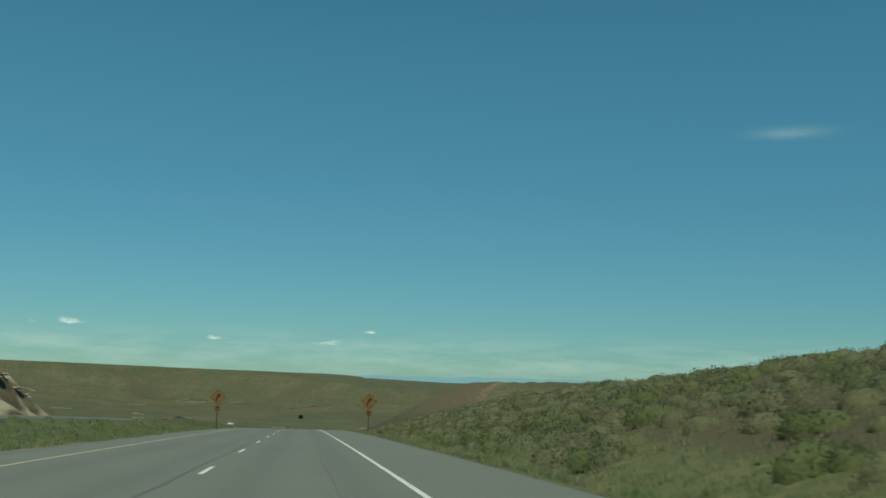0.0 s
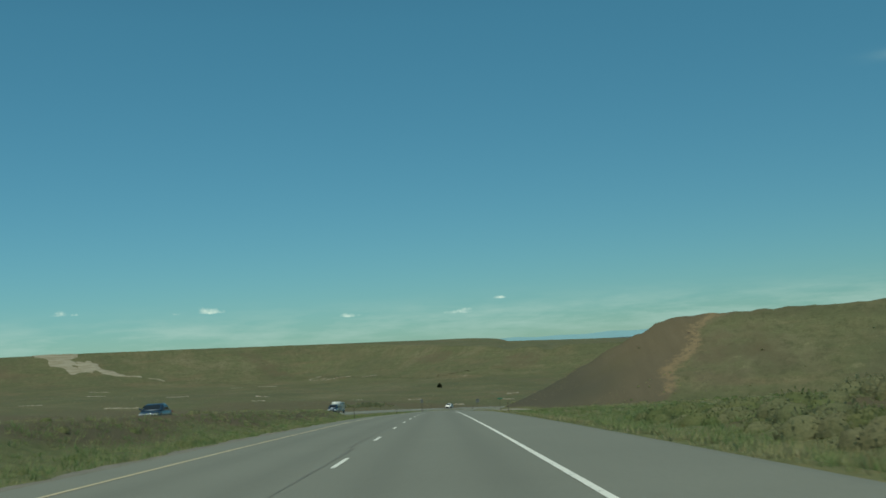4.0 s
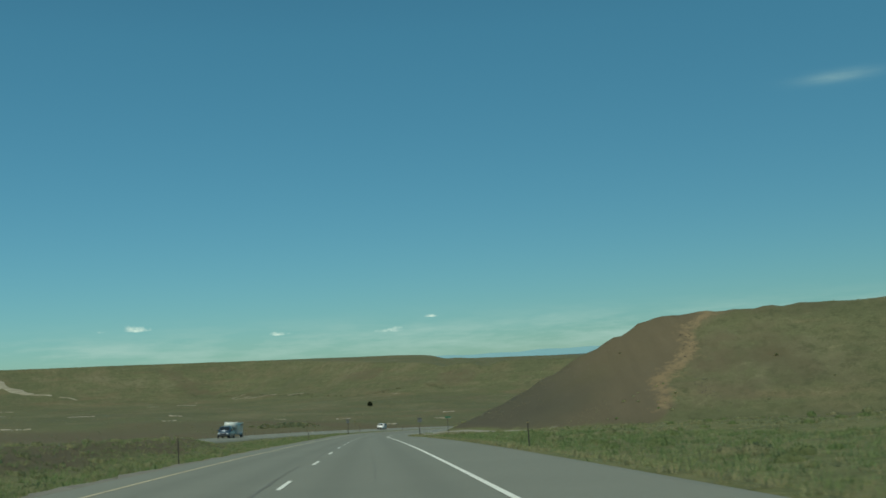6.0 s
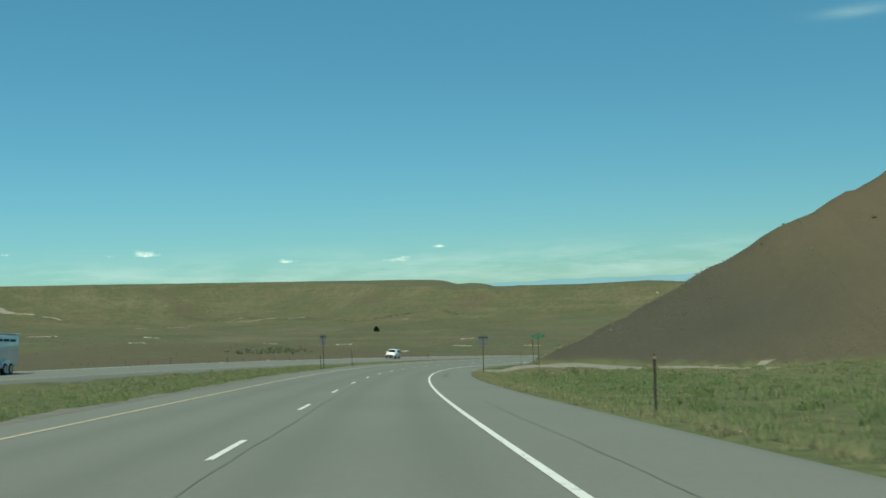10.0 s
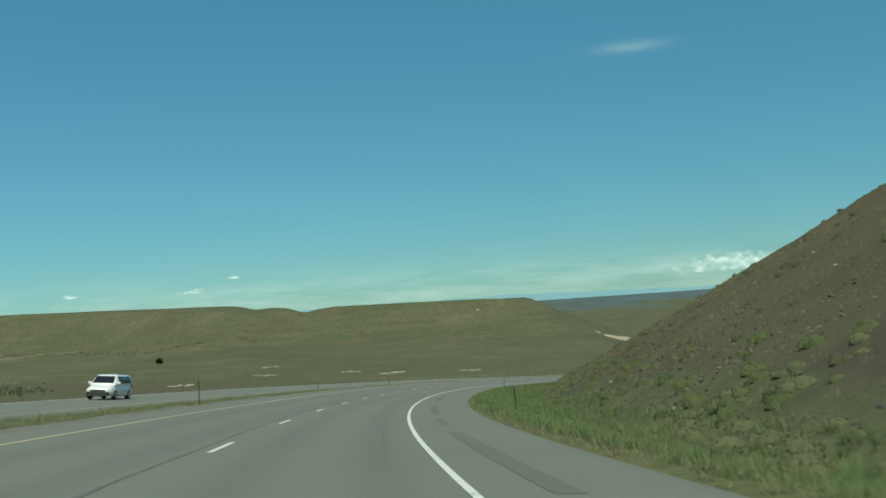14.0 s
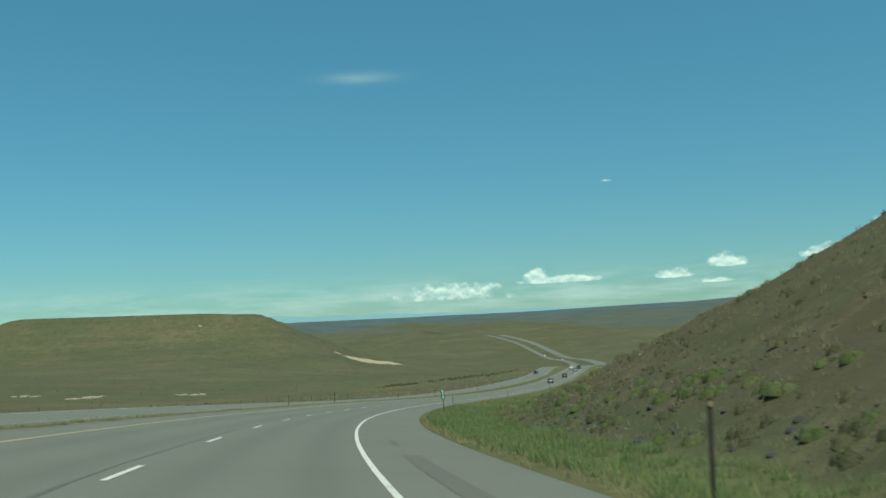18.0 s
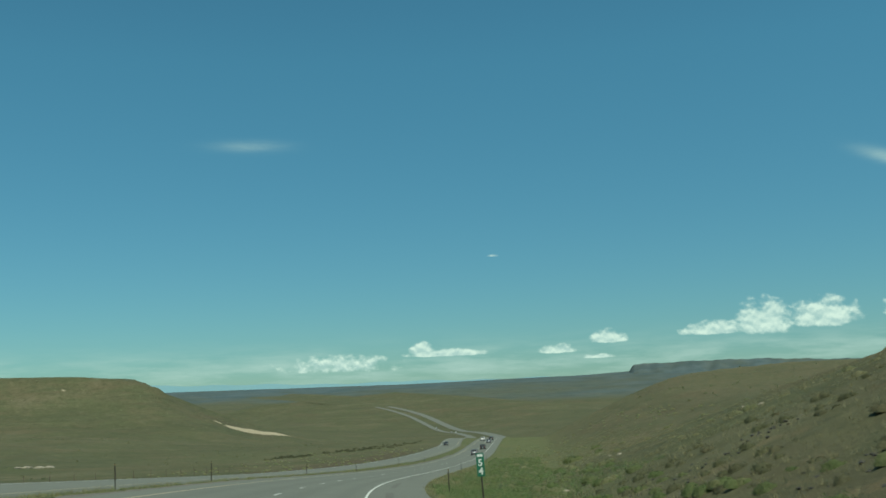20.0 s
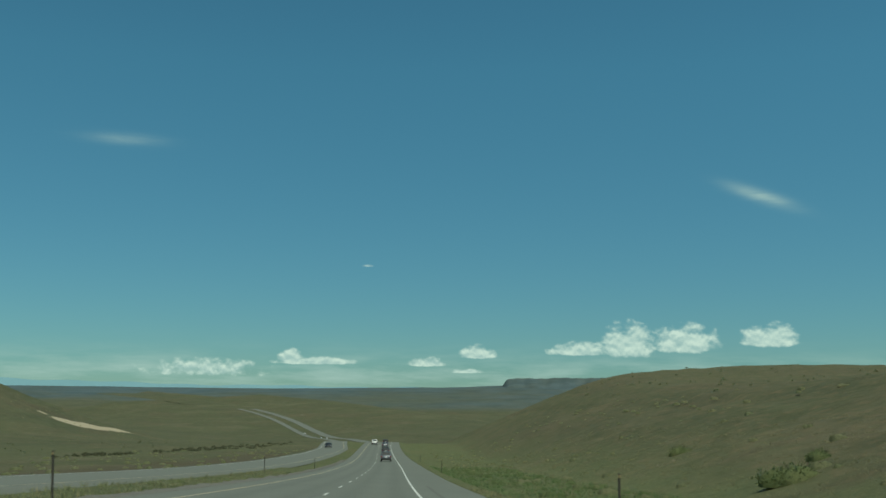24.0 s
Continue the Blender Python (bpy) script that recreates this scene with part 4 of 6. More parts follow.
# ---- vehicles ----
def paint(name, colour, metal=0.3):
    m, n, l, b = material(name, 0.35, metal)
    f = noise_node(n, l, 2.0)
    l.new(ramp_node(n, l, f, [(0.3, tuple(c * 0.85 for c in colour)), (0.7, colour)]), b.inputs["Base Color"])
    b.inputs["Coat Weight"].default_value = 0.5
    return m


M_CARGLASS = plain("dark_car_glass", (0.015, 0.018, 0.02), 0.2, 0.0, 0.1)
M_TYRE = plain("tyre_rubber", (0.02, 0.02, 0.02), 0.9)
M_RIM = plain("alloy_rim", (0.45, 0.45, 0.46), 0.35, 0.8, 0.1)
M_LAMP = plain("tail_lamp_red", (0.22, 0.018, 0.018), 0.25)
M_HEAD = plain("head_lamp_clear", (0.75, 0.77, 0.78), 0.1)
M_TRIM = plain("black_plastic", (0.03, 0.03, 0.03), 0.7)


def ring(y, w, z0, z1, tuck=0.0, r=0.09):
    """A rounded cross-section at y, narrower at the top by tuck."""
    wt = w - tuck
    return [(-w + r, z0), (w - r, z0), (w, z0 + r), (w, (z0 + z1) / 2), (wt, z1 - r), (wt - r, z1), (-wt + r, z1), (-wt, z1 - r), (-w, (z0 + z1) / 2), (-w, z0 + r)], y


def loft(sections):
    bm = bmesh.new()
    rows = [[bm.verts.new((x, y, z)) for x, z in pts] for pts, y in sections]
    for a, b in zip(rows, rows[1:]):
        for i in range(len(a)):
            j = (i + 1) % len(a)
            bm.faces.new((a[i], a[j], b[j], b[i]))
    bm.faces.new(rows[0][::-1])
    bm.faces.new(rows[-1])
    bmesh.ops.recalc_face_normals(bm, faces=bm.faces)
    return bm


def panel4(bm, pts, out):
    """A thin pane from four corners, lifted along out."""
    o = Vector(out).normalized()
    a = [bm.verts.new(Vector(q) - o * 0.01) for q in pts]
    b = [bm.verts.new(Vector(q) + o * 0.006) for q in pts]
    bm.faces.new(b)
    bm.faces.new(a[::-1])
    for i in range(4):
        j = (i + 1) % 4
        bm.faces.new((a[i], a[j], b[j], b[i]))
    bmesh.ops.recalc_face_normals(bm, faces=bm.faces)
    return bm


def add_wheel(parent, x, y, r=0.33, w=0.22):
    rot = Matrix.Rotation(radians(90), 4, "Y")
    bm = bmesh.new()
    bmesh.ops.create_cone(bm, segments=24, radius1=r, radius2=r, depth=w, cap_ends=True, matrix=rot)
    bmesh.ops.bevel(bm, geom=[e for e in bm.edges if len(e.link_faces) == 2 and any(len(f.verts) > 6 for f in e.link_faces)], offset=0.03, segments=2, affect="EDGES")
    wheel = part("wheel", bm, M_TYRE, parent, "black tyre", True)
    wheel.location = (x, y, r)
    bm = bmesh.new()
    bmesh.ops.create_cone(bm, segments=20, radius1=r * 0.62, radius2=r * 0.62, depth=w + 0.02, cap_ends=True, matrix=rot)
    for i in range(5):
        box(bm, -w / 2 - 0.016, w / 2 + 0.016, -0.03, 0.03, 0.05, r * 0.58)
        bmesh.ops.rotate(bm, verts=bm.verts, cent=(0, 0, 0), matrix=Matrix.Rotation(radians(72), 3, "X"))
    part("rim", bm, M_RIM, wheel, "alloy rim")


def build_car(m, body_mat, kind, label, category="car", group="cars on the highway", name="car"):
    """kind: 'suv', 'sedan' or 'pickup'. Nose towards +y."""
    ob = thing(name, label, category, group, m)
    L, W = {"suv": (4.5, 0.91), "sedan": (4.6, 0.89), "pickup": (5.7, 0.98)}[kind]
    belt, roof = {"suv": (1.02, 1.66), "sedan": (0.92, 1.45), "pickup": (1.12, 1.86)}[kind]
    h = L / 2
    secs = [ring(-h, W - 0.10, 0.42, belt - 0.12, 0.05), ring(-h + 0.12, W - 0.02, 0.30, belt - 0.02, 0.06), ring(-h + 1.0, W, 0.24, belt, 0.05), ring(0.0, W, 0.22, belt, 0.05),
            ring(h * 0.42, W, 0.24, belt - 0.02, 0.06), ring(h - 0.5, W - 0.03, 0.26, belt - 0.14, 0.08), ring(h - 0.1, W - 0.10, 0.32, belt - 0.24, 0.08), ring(h, W - 0.2, 0.42, belt - 0.32, 0.05)]
    part("body", loft(secs), body_mat, ob, "", True)
    if kind == "suv":
        cab = [(-h + 0.10, 0.04, belt + 0.04), (-h + 0.34, 0.14, roof - 0.06), (-h + 0.9, 0.16, roof), (0.25, 0.16, roof), (0.75, 0.17, roof - 0.10), (h * 0.62, 0.08, belt + 0.02)]
    elif kind == "sedan":
        cab = [(-h + 0.72, 0.06, belt + 0.03), (-h + 1.35, 0.17, roof - 0.05), (-0.35, 0.19, roof), (0.25, 0.19, roof - 0.02), (0.55, 0.18, roof - 0.12), (h * 0.58, 0.08, belt)]
    else:
        cab = [(-0.55, 0.06, belt + 0.04), (-0.42, 0.15, roof - 0.08), (-0.2, 0.17, roof), (0.7, 0.17, roof), (1.05, 0.17, roof - 0.08), (1.75, 0.08, belt + 0.02)]
    part("cabin", loft([ring(y, W - 0.03, belt - 0.1, z, t + 0.02, 0.06) for y, t, z in cab]), body_mat, ob, "", True)
    # panes
    (y0, t0, z0), (y1, t1, z1) = cab[0], cab[1]
    wa, wb = W - 0.03 - t0 - 0.12, W - 0.03 - t1 - 0.12
    dy, dz = y1 - y0, max(z1 - belt, 0.1)
    part("rear_window", panel4(bmesh.new(), [(-wa, y0 + dy * 0.12 - 0.012, z0 + (z1 - z0) * 0.12), (wa, y0 + dy * 0.12 - 0.012, z0 + (z1 - z0) * 0.12), (wb, y0 + dy * 0.92 - 0.012, z0 + (z1 - z0) * 0.92), (-wb, y0 + dy * 0.92 - 0.012, z0 + (z1 - z0) * 0.92)], (0, -dz, dy)), M_CARGLASS, ob, "dark rear window")
    (y5, t5, z5), (y4, t4, z4) = cab[-1], cab[-2]
    wa, wb = W - 0.03 - t5 - 0.1, W - 0.03 - t4 - 0.1
    part("windscreen", panel4(bmesh.new(), [(wa, y5 + (y4 - y5) * 0.1, z5 + (z4 - z5) * 0.1 + 0.012), (-wa, y5 + (y4 - y5) * 0.1, z5 + (z4 - z5) * 0.1 + 0.012), (-wb, y5 + (y4 - y5) * 0.95, z5 + (z4 - z5) * 0.95 + 0.012), (wb, y5 + (y4 - y5) * 0.95, z5 + (z4 - z5) * 0.95 + 0.012)], (0, z4 - belt, y5 - y4)), M_CARGLASS, ob, "dark windscreen")
    for sx in (-1, 1):
        mids = [(cab[1][0] + 0.18, (cab[1][0] + cab[-2][0]) / 2 - 0.05), ((cab[1][0] + cab[-2][0]) / 2 + 0.03, cab[-2][0] - 0.02)]
        for ya, yb in mids:
            zm = (belt - 0.1 + roof) / 2
            xl, xu = sx * (W - 0.026), sx * (W - 0.03 - 0.13)
            bm = panel4(bmesh.new(), [(xl, ya, belt + 0.05), (xl, yb + 0.14, belt + 0.05), (xl, yb + 0.08, zm), (xl, ya + 0.02, zm)], (sx, 0, 0))
            panel4(bm, [(xl, ya + 0.02, zm), (xl, yb + 0.08, zm), (xu, yb, roof - 0.12), (xu, ya + 0.05, roof - 0.12)], (sx, 0, 0.5))
            part("side_window", bm, M_CARGLASS, ob, "dark side window")
        tall = 0.26 if kind == "suv" else 0.18
        part("tail_lamp", box(bmesh.new(), min(sx * (W - 0.04), sx * (W - 0.24)), max(sx * (W - 0.04), sx * (W - 0.24)), -h - 0.012, -h + 0.16, belt - 0.42 + 0.2 - tall * 0.3, belt - 0.1 + tall * 0.12, 0.02), M_LAMP, ob, "red tail lamp")
        part("headlamp", box(bmesh.new(), min(sx * (W - 0.16), sx * (W - 0.5)), max(sx * (W - 0.16), sx * (W - 0.5)), h - 0.2, h + 0.006, belt - 0.46, belt - 0.33, 0.02), M_HEAD, ob, "clear headlamp")
        part("mirror", box(bmesh.new(), min(sx * (W - 0.02), sx * (W + 0.18)), max(sx * (W - 0.02), sx * (W + 0.18)), cab[-1][0] - 0.42, cab[-1][0] - 0.3, belt + 0.02, belt + 0.17, 0.02), body_mat, ob)
        add_wheel(ob, sx * (W - 0.1), h - 0.9)
        add_wheel(ob, sx * (W - 0.1), -h + 0.92)
    part("rear_bumper", box(bmesh.new(), -W + 0.05, W - 0.05, -h - 0.07, -h + 0.2, 0.34, 0.56, 0.04), M_TRIM if kind != "sedan" else body_mat, ob, "dark rear bumper")
    part("front_bumper", box(bmesh.new(), -W + 0.16, W - 0.16, h - 0.2, h + 0.07, 0.32, 0.54, 0.04), M_TRIM, ob, "dark front bumper")
    part("grille", box(bmesh.new(), -0.5, 0.5, h - 0.1, h + 0.02, belt - 0.5, belt - 0.36, 0.01), M_TRIM, ob)
    part("number_plate", box(bmesh.new(), -0.15, 0.15, -h - 0.02, -h + 0.01, belt - 0.34, belt - 0.19, 0.004), M_FILM, ob, "pale plate with bars")
    if kind == "pickup":
        part("bed", loft([ring(-h + 0.05, W - 0.02, belt - 0.1, belt + 0.05, 0.02, 0.03), ring(-0.6, W - 0.02, belt - 0.1, belt + 0.06, 0.02, 0.03)]), body_mat, ob)
    if kind == "suv":
        for sx in (-0.62, 0.62):
            part("roof_rail", box(bmesh.new(), sx - 0.02, sx + 0.02, -1.5, 0.4, roof + 0.01, roof + 0.06, 0.01), M_TRIM, ob)
    return ob


def on_lane(s, l, back=False, opp=False):
    x, y = road(s, l)
    z = float(opp_deck(np.array([s]), np.array([l]))[0] if opp else deck(s, l))
    hd = math.degrees(float(np.interp(s, SS, RH)))
    g = math.degrees(math.atan(float(np.interp(s + 3, SS, RZ) - np.interp(s - 3, SS, RZ)) / 6))
    b = math.degrees(math.atan(float(np.interp(s, SS, RB))))
    return pose(float(x), float(y), z, 0, 0, -hd) @ pose(0, 0, 0, g, b, 0) @ pose(0, 0, 0, 0, 0, 180 if back else 0)


P_GREY = paint("grey_metallic_paint", (0.16, 0.17, 0.19), 0.5)
P_DARK = paint("black_paint", (0.02, 0.021, 0.024), 0.2)
P_BLUE = paint("dark_blue_paint", (0.025, 0.05, 0.085), 0.3)
P_WHITE = paint("white_paint", (0.78, 0.78, 0.77), 0.0)
P_SILVER = paint("silver_paint", (0.42, 0.43, 0.44), 0.6)
build_car(on_lane(884, 1.75), P_GREY, "suv", "grey hatchback driving away on the highway")
build_car(on_lane(955, 1.9), P_DARK, "suv", "black sport utility vehicle driving away downhill")
build_car(on_lane(1030, 1.8), P_GREY, "sedan", "dark grey car far ahead on the highway")
build_car(on_lane(1062, 1.8), P_DARK, "suv", "dark vehicle cresting the rise ahead")
build_car(on_lane(1060, -1.8), P_WHITE, "suv", "white vehicle cresting the rise ahead")
build_car(on_lane(1005, -14.2, True, True), P_DARK, "sedan", "black car coming up the opposite carriageway")
build_car(on_lane(488, -17.6, True, True), P_WHITE, "suv", "white sport utility vehicle on the opposite carriageway")
build_car(on_lane(211, -21.5, True, True), P_BLUE, "sedan", "dark blue car on the opposite carriageway")
for _s, _o in ((1850, P_WHITE), (1905, P_SILVER), (2090, P_WHITE)):
    build_car(on_lane(_s, -22, True, True), _o, "suv", "pale vehicle far off on the opposite carriageway")


P_TRAILER = paint("dull_grey_paint", (0.50, 0.53, 0.51), 0.0)


def build_trailer(m):
    ob = thing("horse_trailer", "dull grey gooseneck stock trailer with white roof", "trailer", "", m)
    W = 1.05
    part("box_body", loft([ring(-6.6, W - 0.04, 0.55, 2.45, 0.03, 0.08), ring(-6.5, W, 0.5, 2.5, 0.04, 0.12), ring(-1.1, W, 0.5, 2.5, 0.04, 0.12), ring(-0.9, W - 0.05, 0.5, 2.46, 0.06, 0.12)]), P_TRAILER, ob, "dull grey panelled body", True)
    part("nose", loft([ring(-1.0, W - 0.02, 1.42, 2.46, 0.06, 0.12), ring(0.3, W - 0.06, 1.5, 2.44, 0.06, 0.1), ring(0.75, W - 0.18, 1.7, 2.36, 0.08, 0.1)]), P_TRAILER, ob, "grey overhanging nose", True)
    part("roof_edge", box(bmesh.new(), -W - 0.02, W + 0.02, -6.55, -0.95, 2.44, 2.5, 0.015), P_WHITE, ob, "white roof")
    for sx in (-1, 1):
        x0 = sx * (W + 0.004)
        for i, y in enumerate((-6.0, -5.0, -4.0, -3.0, -2.0)):
            part("vent_slot", box(bmesh.new(), min(x0, x0 - sx * 0.02), max(x0, x0 - sx * 0.02), y, y + 0.8, 2.0, 2.14, 0.005), M_TRIM, ob, "dark vent slot")
        bm = bmesh.new()
        bmesh.ops.create_cone(bm, segments=20, radius1=0.46, radius2=0.46, depth=0.3, cap_ends=True, matrix=Matrix.Translation((sx * (W - 0.02), -4.6, 0.52)) @ Matrix.Rotation(radians(90), 4, "Y"))
        bmesh.ops.scale(bm, vec=(1, 1.7, 0.9), verts=bm.verts, space=Matrix.Translation((0, 4.6, -0.4)))
        part("fender", bm, P_WHITE, ob, "rounded white fender")
        for y in (-5.05, -4.2):
            add_wheel(ob, sx * (W + 0.06), y, 0.36, 0.2)
    part("hitch", box(bmesh.new(), -0.06, 0.06, 0.2, 0.36, 0.95, 1.7, 0.01), M_STEEL, ob)
    part("rear_door", box(bmesh.new(), -W + 0.08, W - 0.08, -6.66, -6.6, 0.62, 2.36, 0.01), P_SILVER, ob, "silver rear door")
    return ob


build_car(on_lane(355.6, -22.6, True, True), P_BLUE, "pickup", "dark blue pickup truck towing a grey stock trailer", "pickup truck", "", "pickup_truck")
build_trailer(on_lane(359.0, -22.6, True, True))


# ---- road surface details ----
M_TAR = plain("tar_seal", (0.122, 0.122, 0.104), 0.8, 0, 0.25, 4)
M_PATCH = asphalt_material("patched_asphalt", (0.134, 0.134, 0.114))
M_GRAVEL = plain("pale_gravel", (0.195, 0.182, 0.144), 0.95, 0, 0.25, 1.2)


def build_crack(sa, sb, l0, wander, width, seed, name="tar_crack"):
    rnd = random.Random(seed)
    ph = [rnd.uniform(0, 6) for _ in range(4)]
    f = lambda s: l0 + wander * (np.sin(s * 0.11 + ph[0]) + 0.5 * np.sin(s * 0.43 + ph[1]) + 0.25 * np.sin(s * 1.7 + ph[2]))
    w = lambda s: width * np.clip(0.7 + 0.2 * np.sin(s * 0.9 + ph[3]) + 0.3 * np.sin(s * 0.23 + ph[2]), 0.15, 1.2)
    ob = strip(name, sa, sb, 0.8, [lambda s: f(s) - w(s) / 2, lambda s: f(s) + w(s) / 2], lambda S, L: deck(S, L) + 0.004, M_TAR)
    tagged(ob, "dark tar-sealed crack running along the asphalt", "road crack", "tar cracks", "structure")


_rnd = random.Random(5)
for _a, _c, _l0 in ((-20, 60, -0.30), (64, 150, -0.28), (150, 215, -0.34), (222, 300, -0.28), (300, 372, 0.30), (340, 420, -0.32), (425, 500, -0.36), (470, 560, -0.3), (560, 640, -0.34), (640, 760, -0.3),
                    (205, 232, 1.75), (258, 300, 1.9), (352, 382, 2.0), (432, 470, 2.9), (380, 402, 2.7), (480, 500, 3.0), (10, 40, 2.4), (90, 120, 5.3), (250, 262, 5.2), (300, 330, 4.6)):
    build_crack(_a, _c, _l0, 0.045, 0.085 if _l0 < 0 and _l0 > -0.5 else 0.03, int(_a * 3 + _l0 * 10 + 100))


def build_patch(sa, sb, la, lb):
    ob = strip("asphalt_patch", sa, sb, 1.0, [la, (la + lb) / 2, lb], lambda S, L: deck(S, L) + 0.005, M_PATCH, lambda S, L: {"worn": L * 0})
    tagged(ob, "darker asphalt patch on the shoulder beside the edge line", "road patch", "asphalt patches", "structure")


for _a, _c, _la, _lb in ((366, 383, 4.2, 4.9), (388, 392, 4.2, 4.8), (401, 407, 4.2, 4.8), (413, 417, 4.3, 4.8),
                         (428, 443, 4.25, 4.95), (448, 453, 4.3, 4.9), (459, 473, 4.25, 4.95), (484, 497, 4.2, 4.9), (500, 503, 4.3, 4.85), (512, 530, 4.25, 4.95), (535, 538, 4.3, 4.8), (541, 553, 4.2, 4.95), (558, 561, 4.3, 4.8), (628, 640, 4.2, 4.9), (650, 664, 4.25, 4.9), (680, 700, 4.2, 4.8), (725, 760, 4.2, 4.7)):
    build_patch(_a, _c, _la + 0.26, _lb - 0.06)


M_EDGEGRAVEL = plain("grey_gravel", (0.150, 0.138, 0.112), 0.95, 0, 0.4, 2.2)


def build_gravel_edges():
    rag = lambda s, k: 0.16 * np.sin(s * 0.7 + k) + 0.12 * np.sin(s * 1.9 + 2 * k) + 0.1 * np.sin(s * 0.13 + k)
    up = lambda S, L: np.maximum(corridor(S, L), np.where(np.abs(L) < 7.0, deck(S, L) - 0.14, -999)) + 0.035
    ob = strip("gravel_edge", -110, 900, 1.25, [-5.45, -5.9, lambda s: -6.45 + rag(s, 1.0)], up, M_EDGEGRAVEL)
    tagged(ob, "strip of grey gravel between asphalt and median grass", "gravel", "gravel edges", "structure")


build_gravel_edges()


def build_side_road():
    l = np.concatenate([np.arange(6.3, 30, 0.7), np.arange(30, 38, 2.0)])
    w = np.linspace(-1, 1, 9)
    Lg, Wg = np.meshgrid(l, w, indexing="ij")
    mid = ramp(Lg, [6, 12, 30, 58], [410, 409, 403, 387])
    half = ramp(Lg, [6.3, 7.4, 9, 11, 14, 58], [9.8, 7.4, 5.2, 4.0, 3.0, 2.6]) + 0.3 * np.sin(Lg * 1.1) * np.sin(Lg * 0.37)
    Sg = mid + half * Wg
    x, y = road(Sg, Lg)
    z = np.maximum(corridor(Sg, Lg), deck(Sg, np.full_like(Lg, R_EDGE)) - 0.6) + 0.07 - 0.34 * np.abs(Wg) ** 4
    z = np.where(Lg < 7.5, deck(Sg, Lg) + 0.01, z)
    tagged(grid_mesh("dirt_road", x, y, z, M_GRAVEL), "pale gravel side road meeting the highway", "dirt road", kind="structure")


build_side_road()


# ---- plants ----
def leaf_material(name, dark, light, dry, relief_shade=True):
    m, n, l, b = material(name, 0.85)
    g = n.new("ShaderNodeNewGeometry")
    o = n.new("ShaderNodeObjectInfo")
    c = ramp_node(n, l, g.outputs["Random Per Island"], [(0.0, dark), (0.6, light), (0.93, light), (1.0, dry)])
    c = mix_node(n, l, math_node(n, l, "MULTIPLY", o.outputs["Random"], 0.35), c, dry)
    t = n.new("ShaderNodeTexNoise")
    t.inputs["Scale"].default_value, t.inputs["Detail"].default_value = 0.42, 3
    l.new(g.outputs["Position"], t.inputs["Vector"])
    c = mix_node(n, l, ramp_node(n, l, t.outputs["Fac"], [(0.45, grey(0)), (0.66, grey(0.6))]), c, dry)
    c = mix_node(n, l, ramp_node(n, l, t.outputs["Fac"], [(0.32, grey(0.55)), (0.46, grey(0))]), c, dark)
    if relief_shade:
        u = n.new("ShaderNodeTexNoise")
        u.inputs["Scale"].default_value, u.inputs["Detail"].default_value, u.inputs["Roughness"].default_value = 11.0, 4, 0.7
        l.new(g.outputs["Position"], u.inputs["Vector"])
        # shade between leaves painted in: hollows of the bump take a darker colour
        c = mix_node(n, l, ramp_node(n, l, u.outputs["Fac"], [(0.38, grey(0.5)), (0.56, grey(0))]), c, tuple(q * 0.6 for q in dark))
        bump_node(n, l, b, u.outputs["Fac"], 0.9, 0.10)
    l.new(c, b.inputs["Base Color"])
    b.inputs["Specular IOR Level"].default_value = 0.15
    t = n.new("ShaderNodeBsdfTranslucent")
    l.new(c, t.inputs[0])
    mx = n.new("ShaderNodeMixShader")
    mx.inputs[0].default_value = 0.55
    l.new(b.outputs[0], mx.inputs[1])
    l.new(t.outputs[0], mx.inputs[2])
    l.new(mx.outputs[0], n["Material Output"].inputs[0])
    return m


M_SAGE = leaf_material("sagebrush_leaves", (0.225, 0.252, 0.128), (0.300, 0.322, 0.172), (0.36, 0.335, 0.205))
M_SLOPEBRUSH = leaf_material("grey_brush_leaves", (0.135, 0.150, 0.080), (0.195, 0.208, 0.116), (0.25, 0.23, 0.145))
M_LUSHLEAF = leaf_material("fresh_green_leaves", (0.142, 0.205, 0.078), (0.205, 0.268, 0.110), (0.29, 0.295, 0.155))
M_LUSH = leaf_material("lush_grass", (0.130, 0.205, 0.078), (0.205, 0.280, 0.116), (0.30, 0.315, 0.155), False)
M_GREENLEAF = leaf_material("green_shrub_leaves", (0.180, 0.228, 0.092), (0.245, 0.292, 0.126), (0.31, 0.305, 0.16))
M_GRASS = leaf_material("verge_grass", (0.190, 0.230, 0.096), (0.290, 0.312, 0.146), (0.40, 0.37, 0.21), False)
M_DRYGRASS = leaf_material("dry_grass", (0.190, 0.176, 0.092), (0.300, 0.274, 0.155), (0.40, 0.36, 0.215), False)
M_JUNIPER = leaf_material("juniper_needles", (0.012, 0.022, 0.010), (0.030, 0.045, 0.018), (0.05, 0.06, 0.03))
M_DARKBRUSH = leaf_material("dark_brush_leaves", (0.075, 0.086, 0.048), (0.120, 0.132, 0.074), (0.17, 0.155, 0.10))
M_TWIG = plain("bark", (0.10, 0.08, 0.06), 0.9, 0, 0.3, 10)
M_ROCK = plain("dark_basalt_rock", (0.048, 0.046, 0.043), 0.9, 0, 0.45, 2.5)
M_SCRAP = plain("grey_shale_scraps", (0.17, 0.155, 0.125), 0.95, 0, 0.3, 2.0)
M_PALEROCK = plain("pale_sandstone_rock", (0.30, 0.265, 0.205), 0.9, 0, 0.3, 2.0)


def quads(n):
    return np.arange(n * 4).reshape(-1, 4)


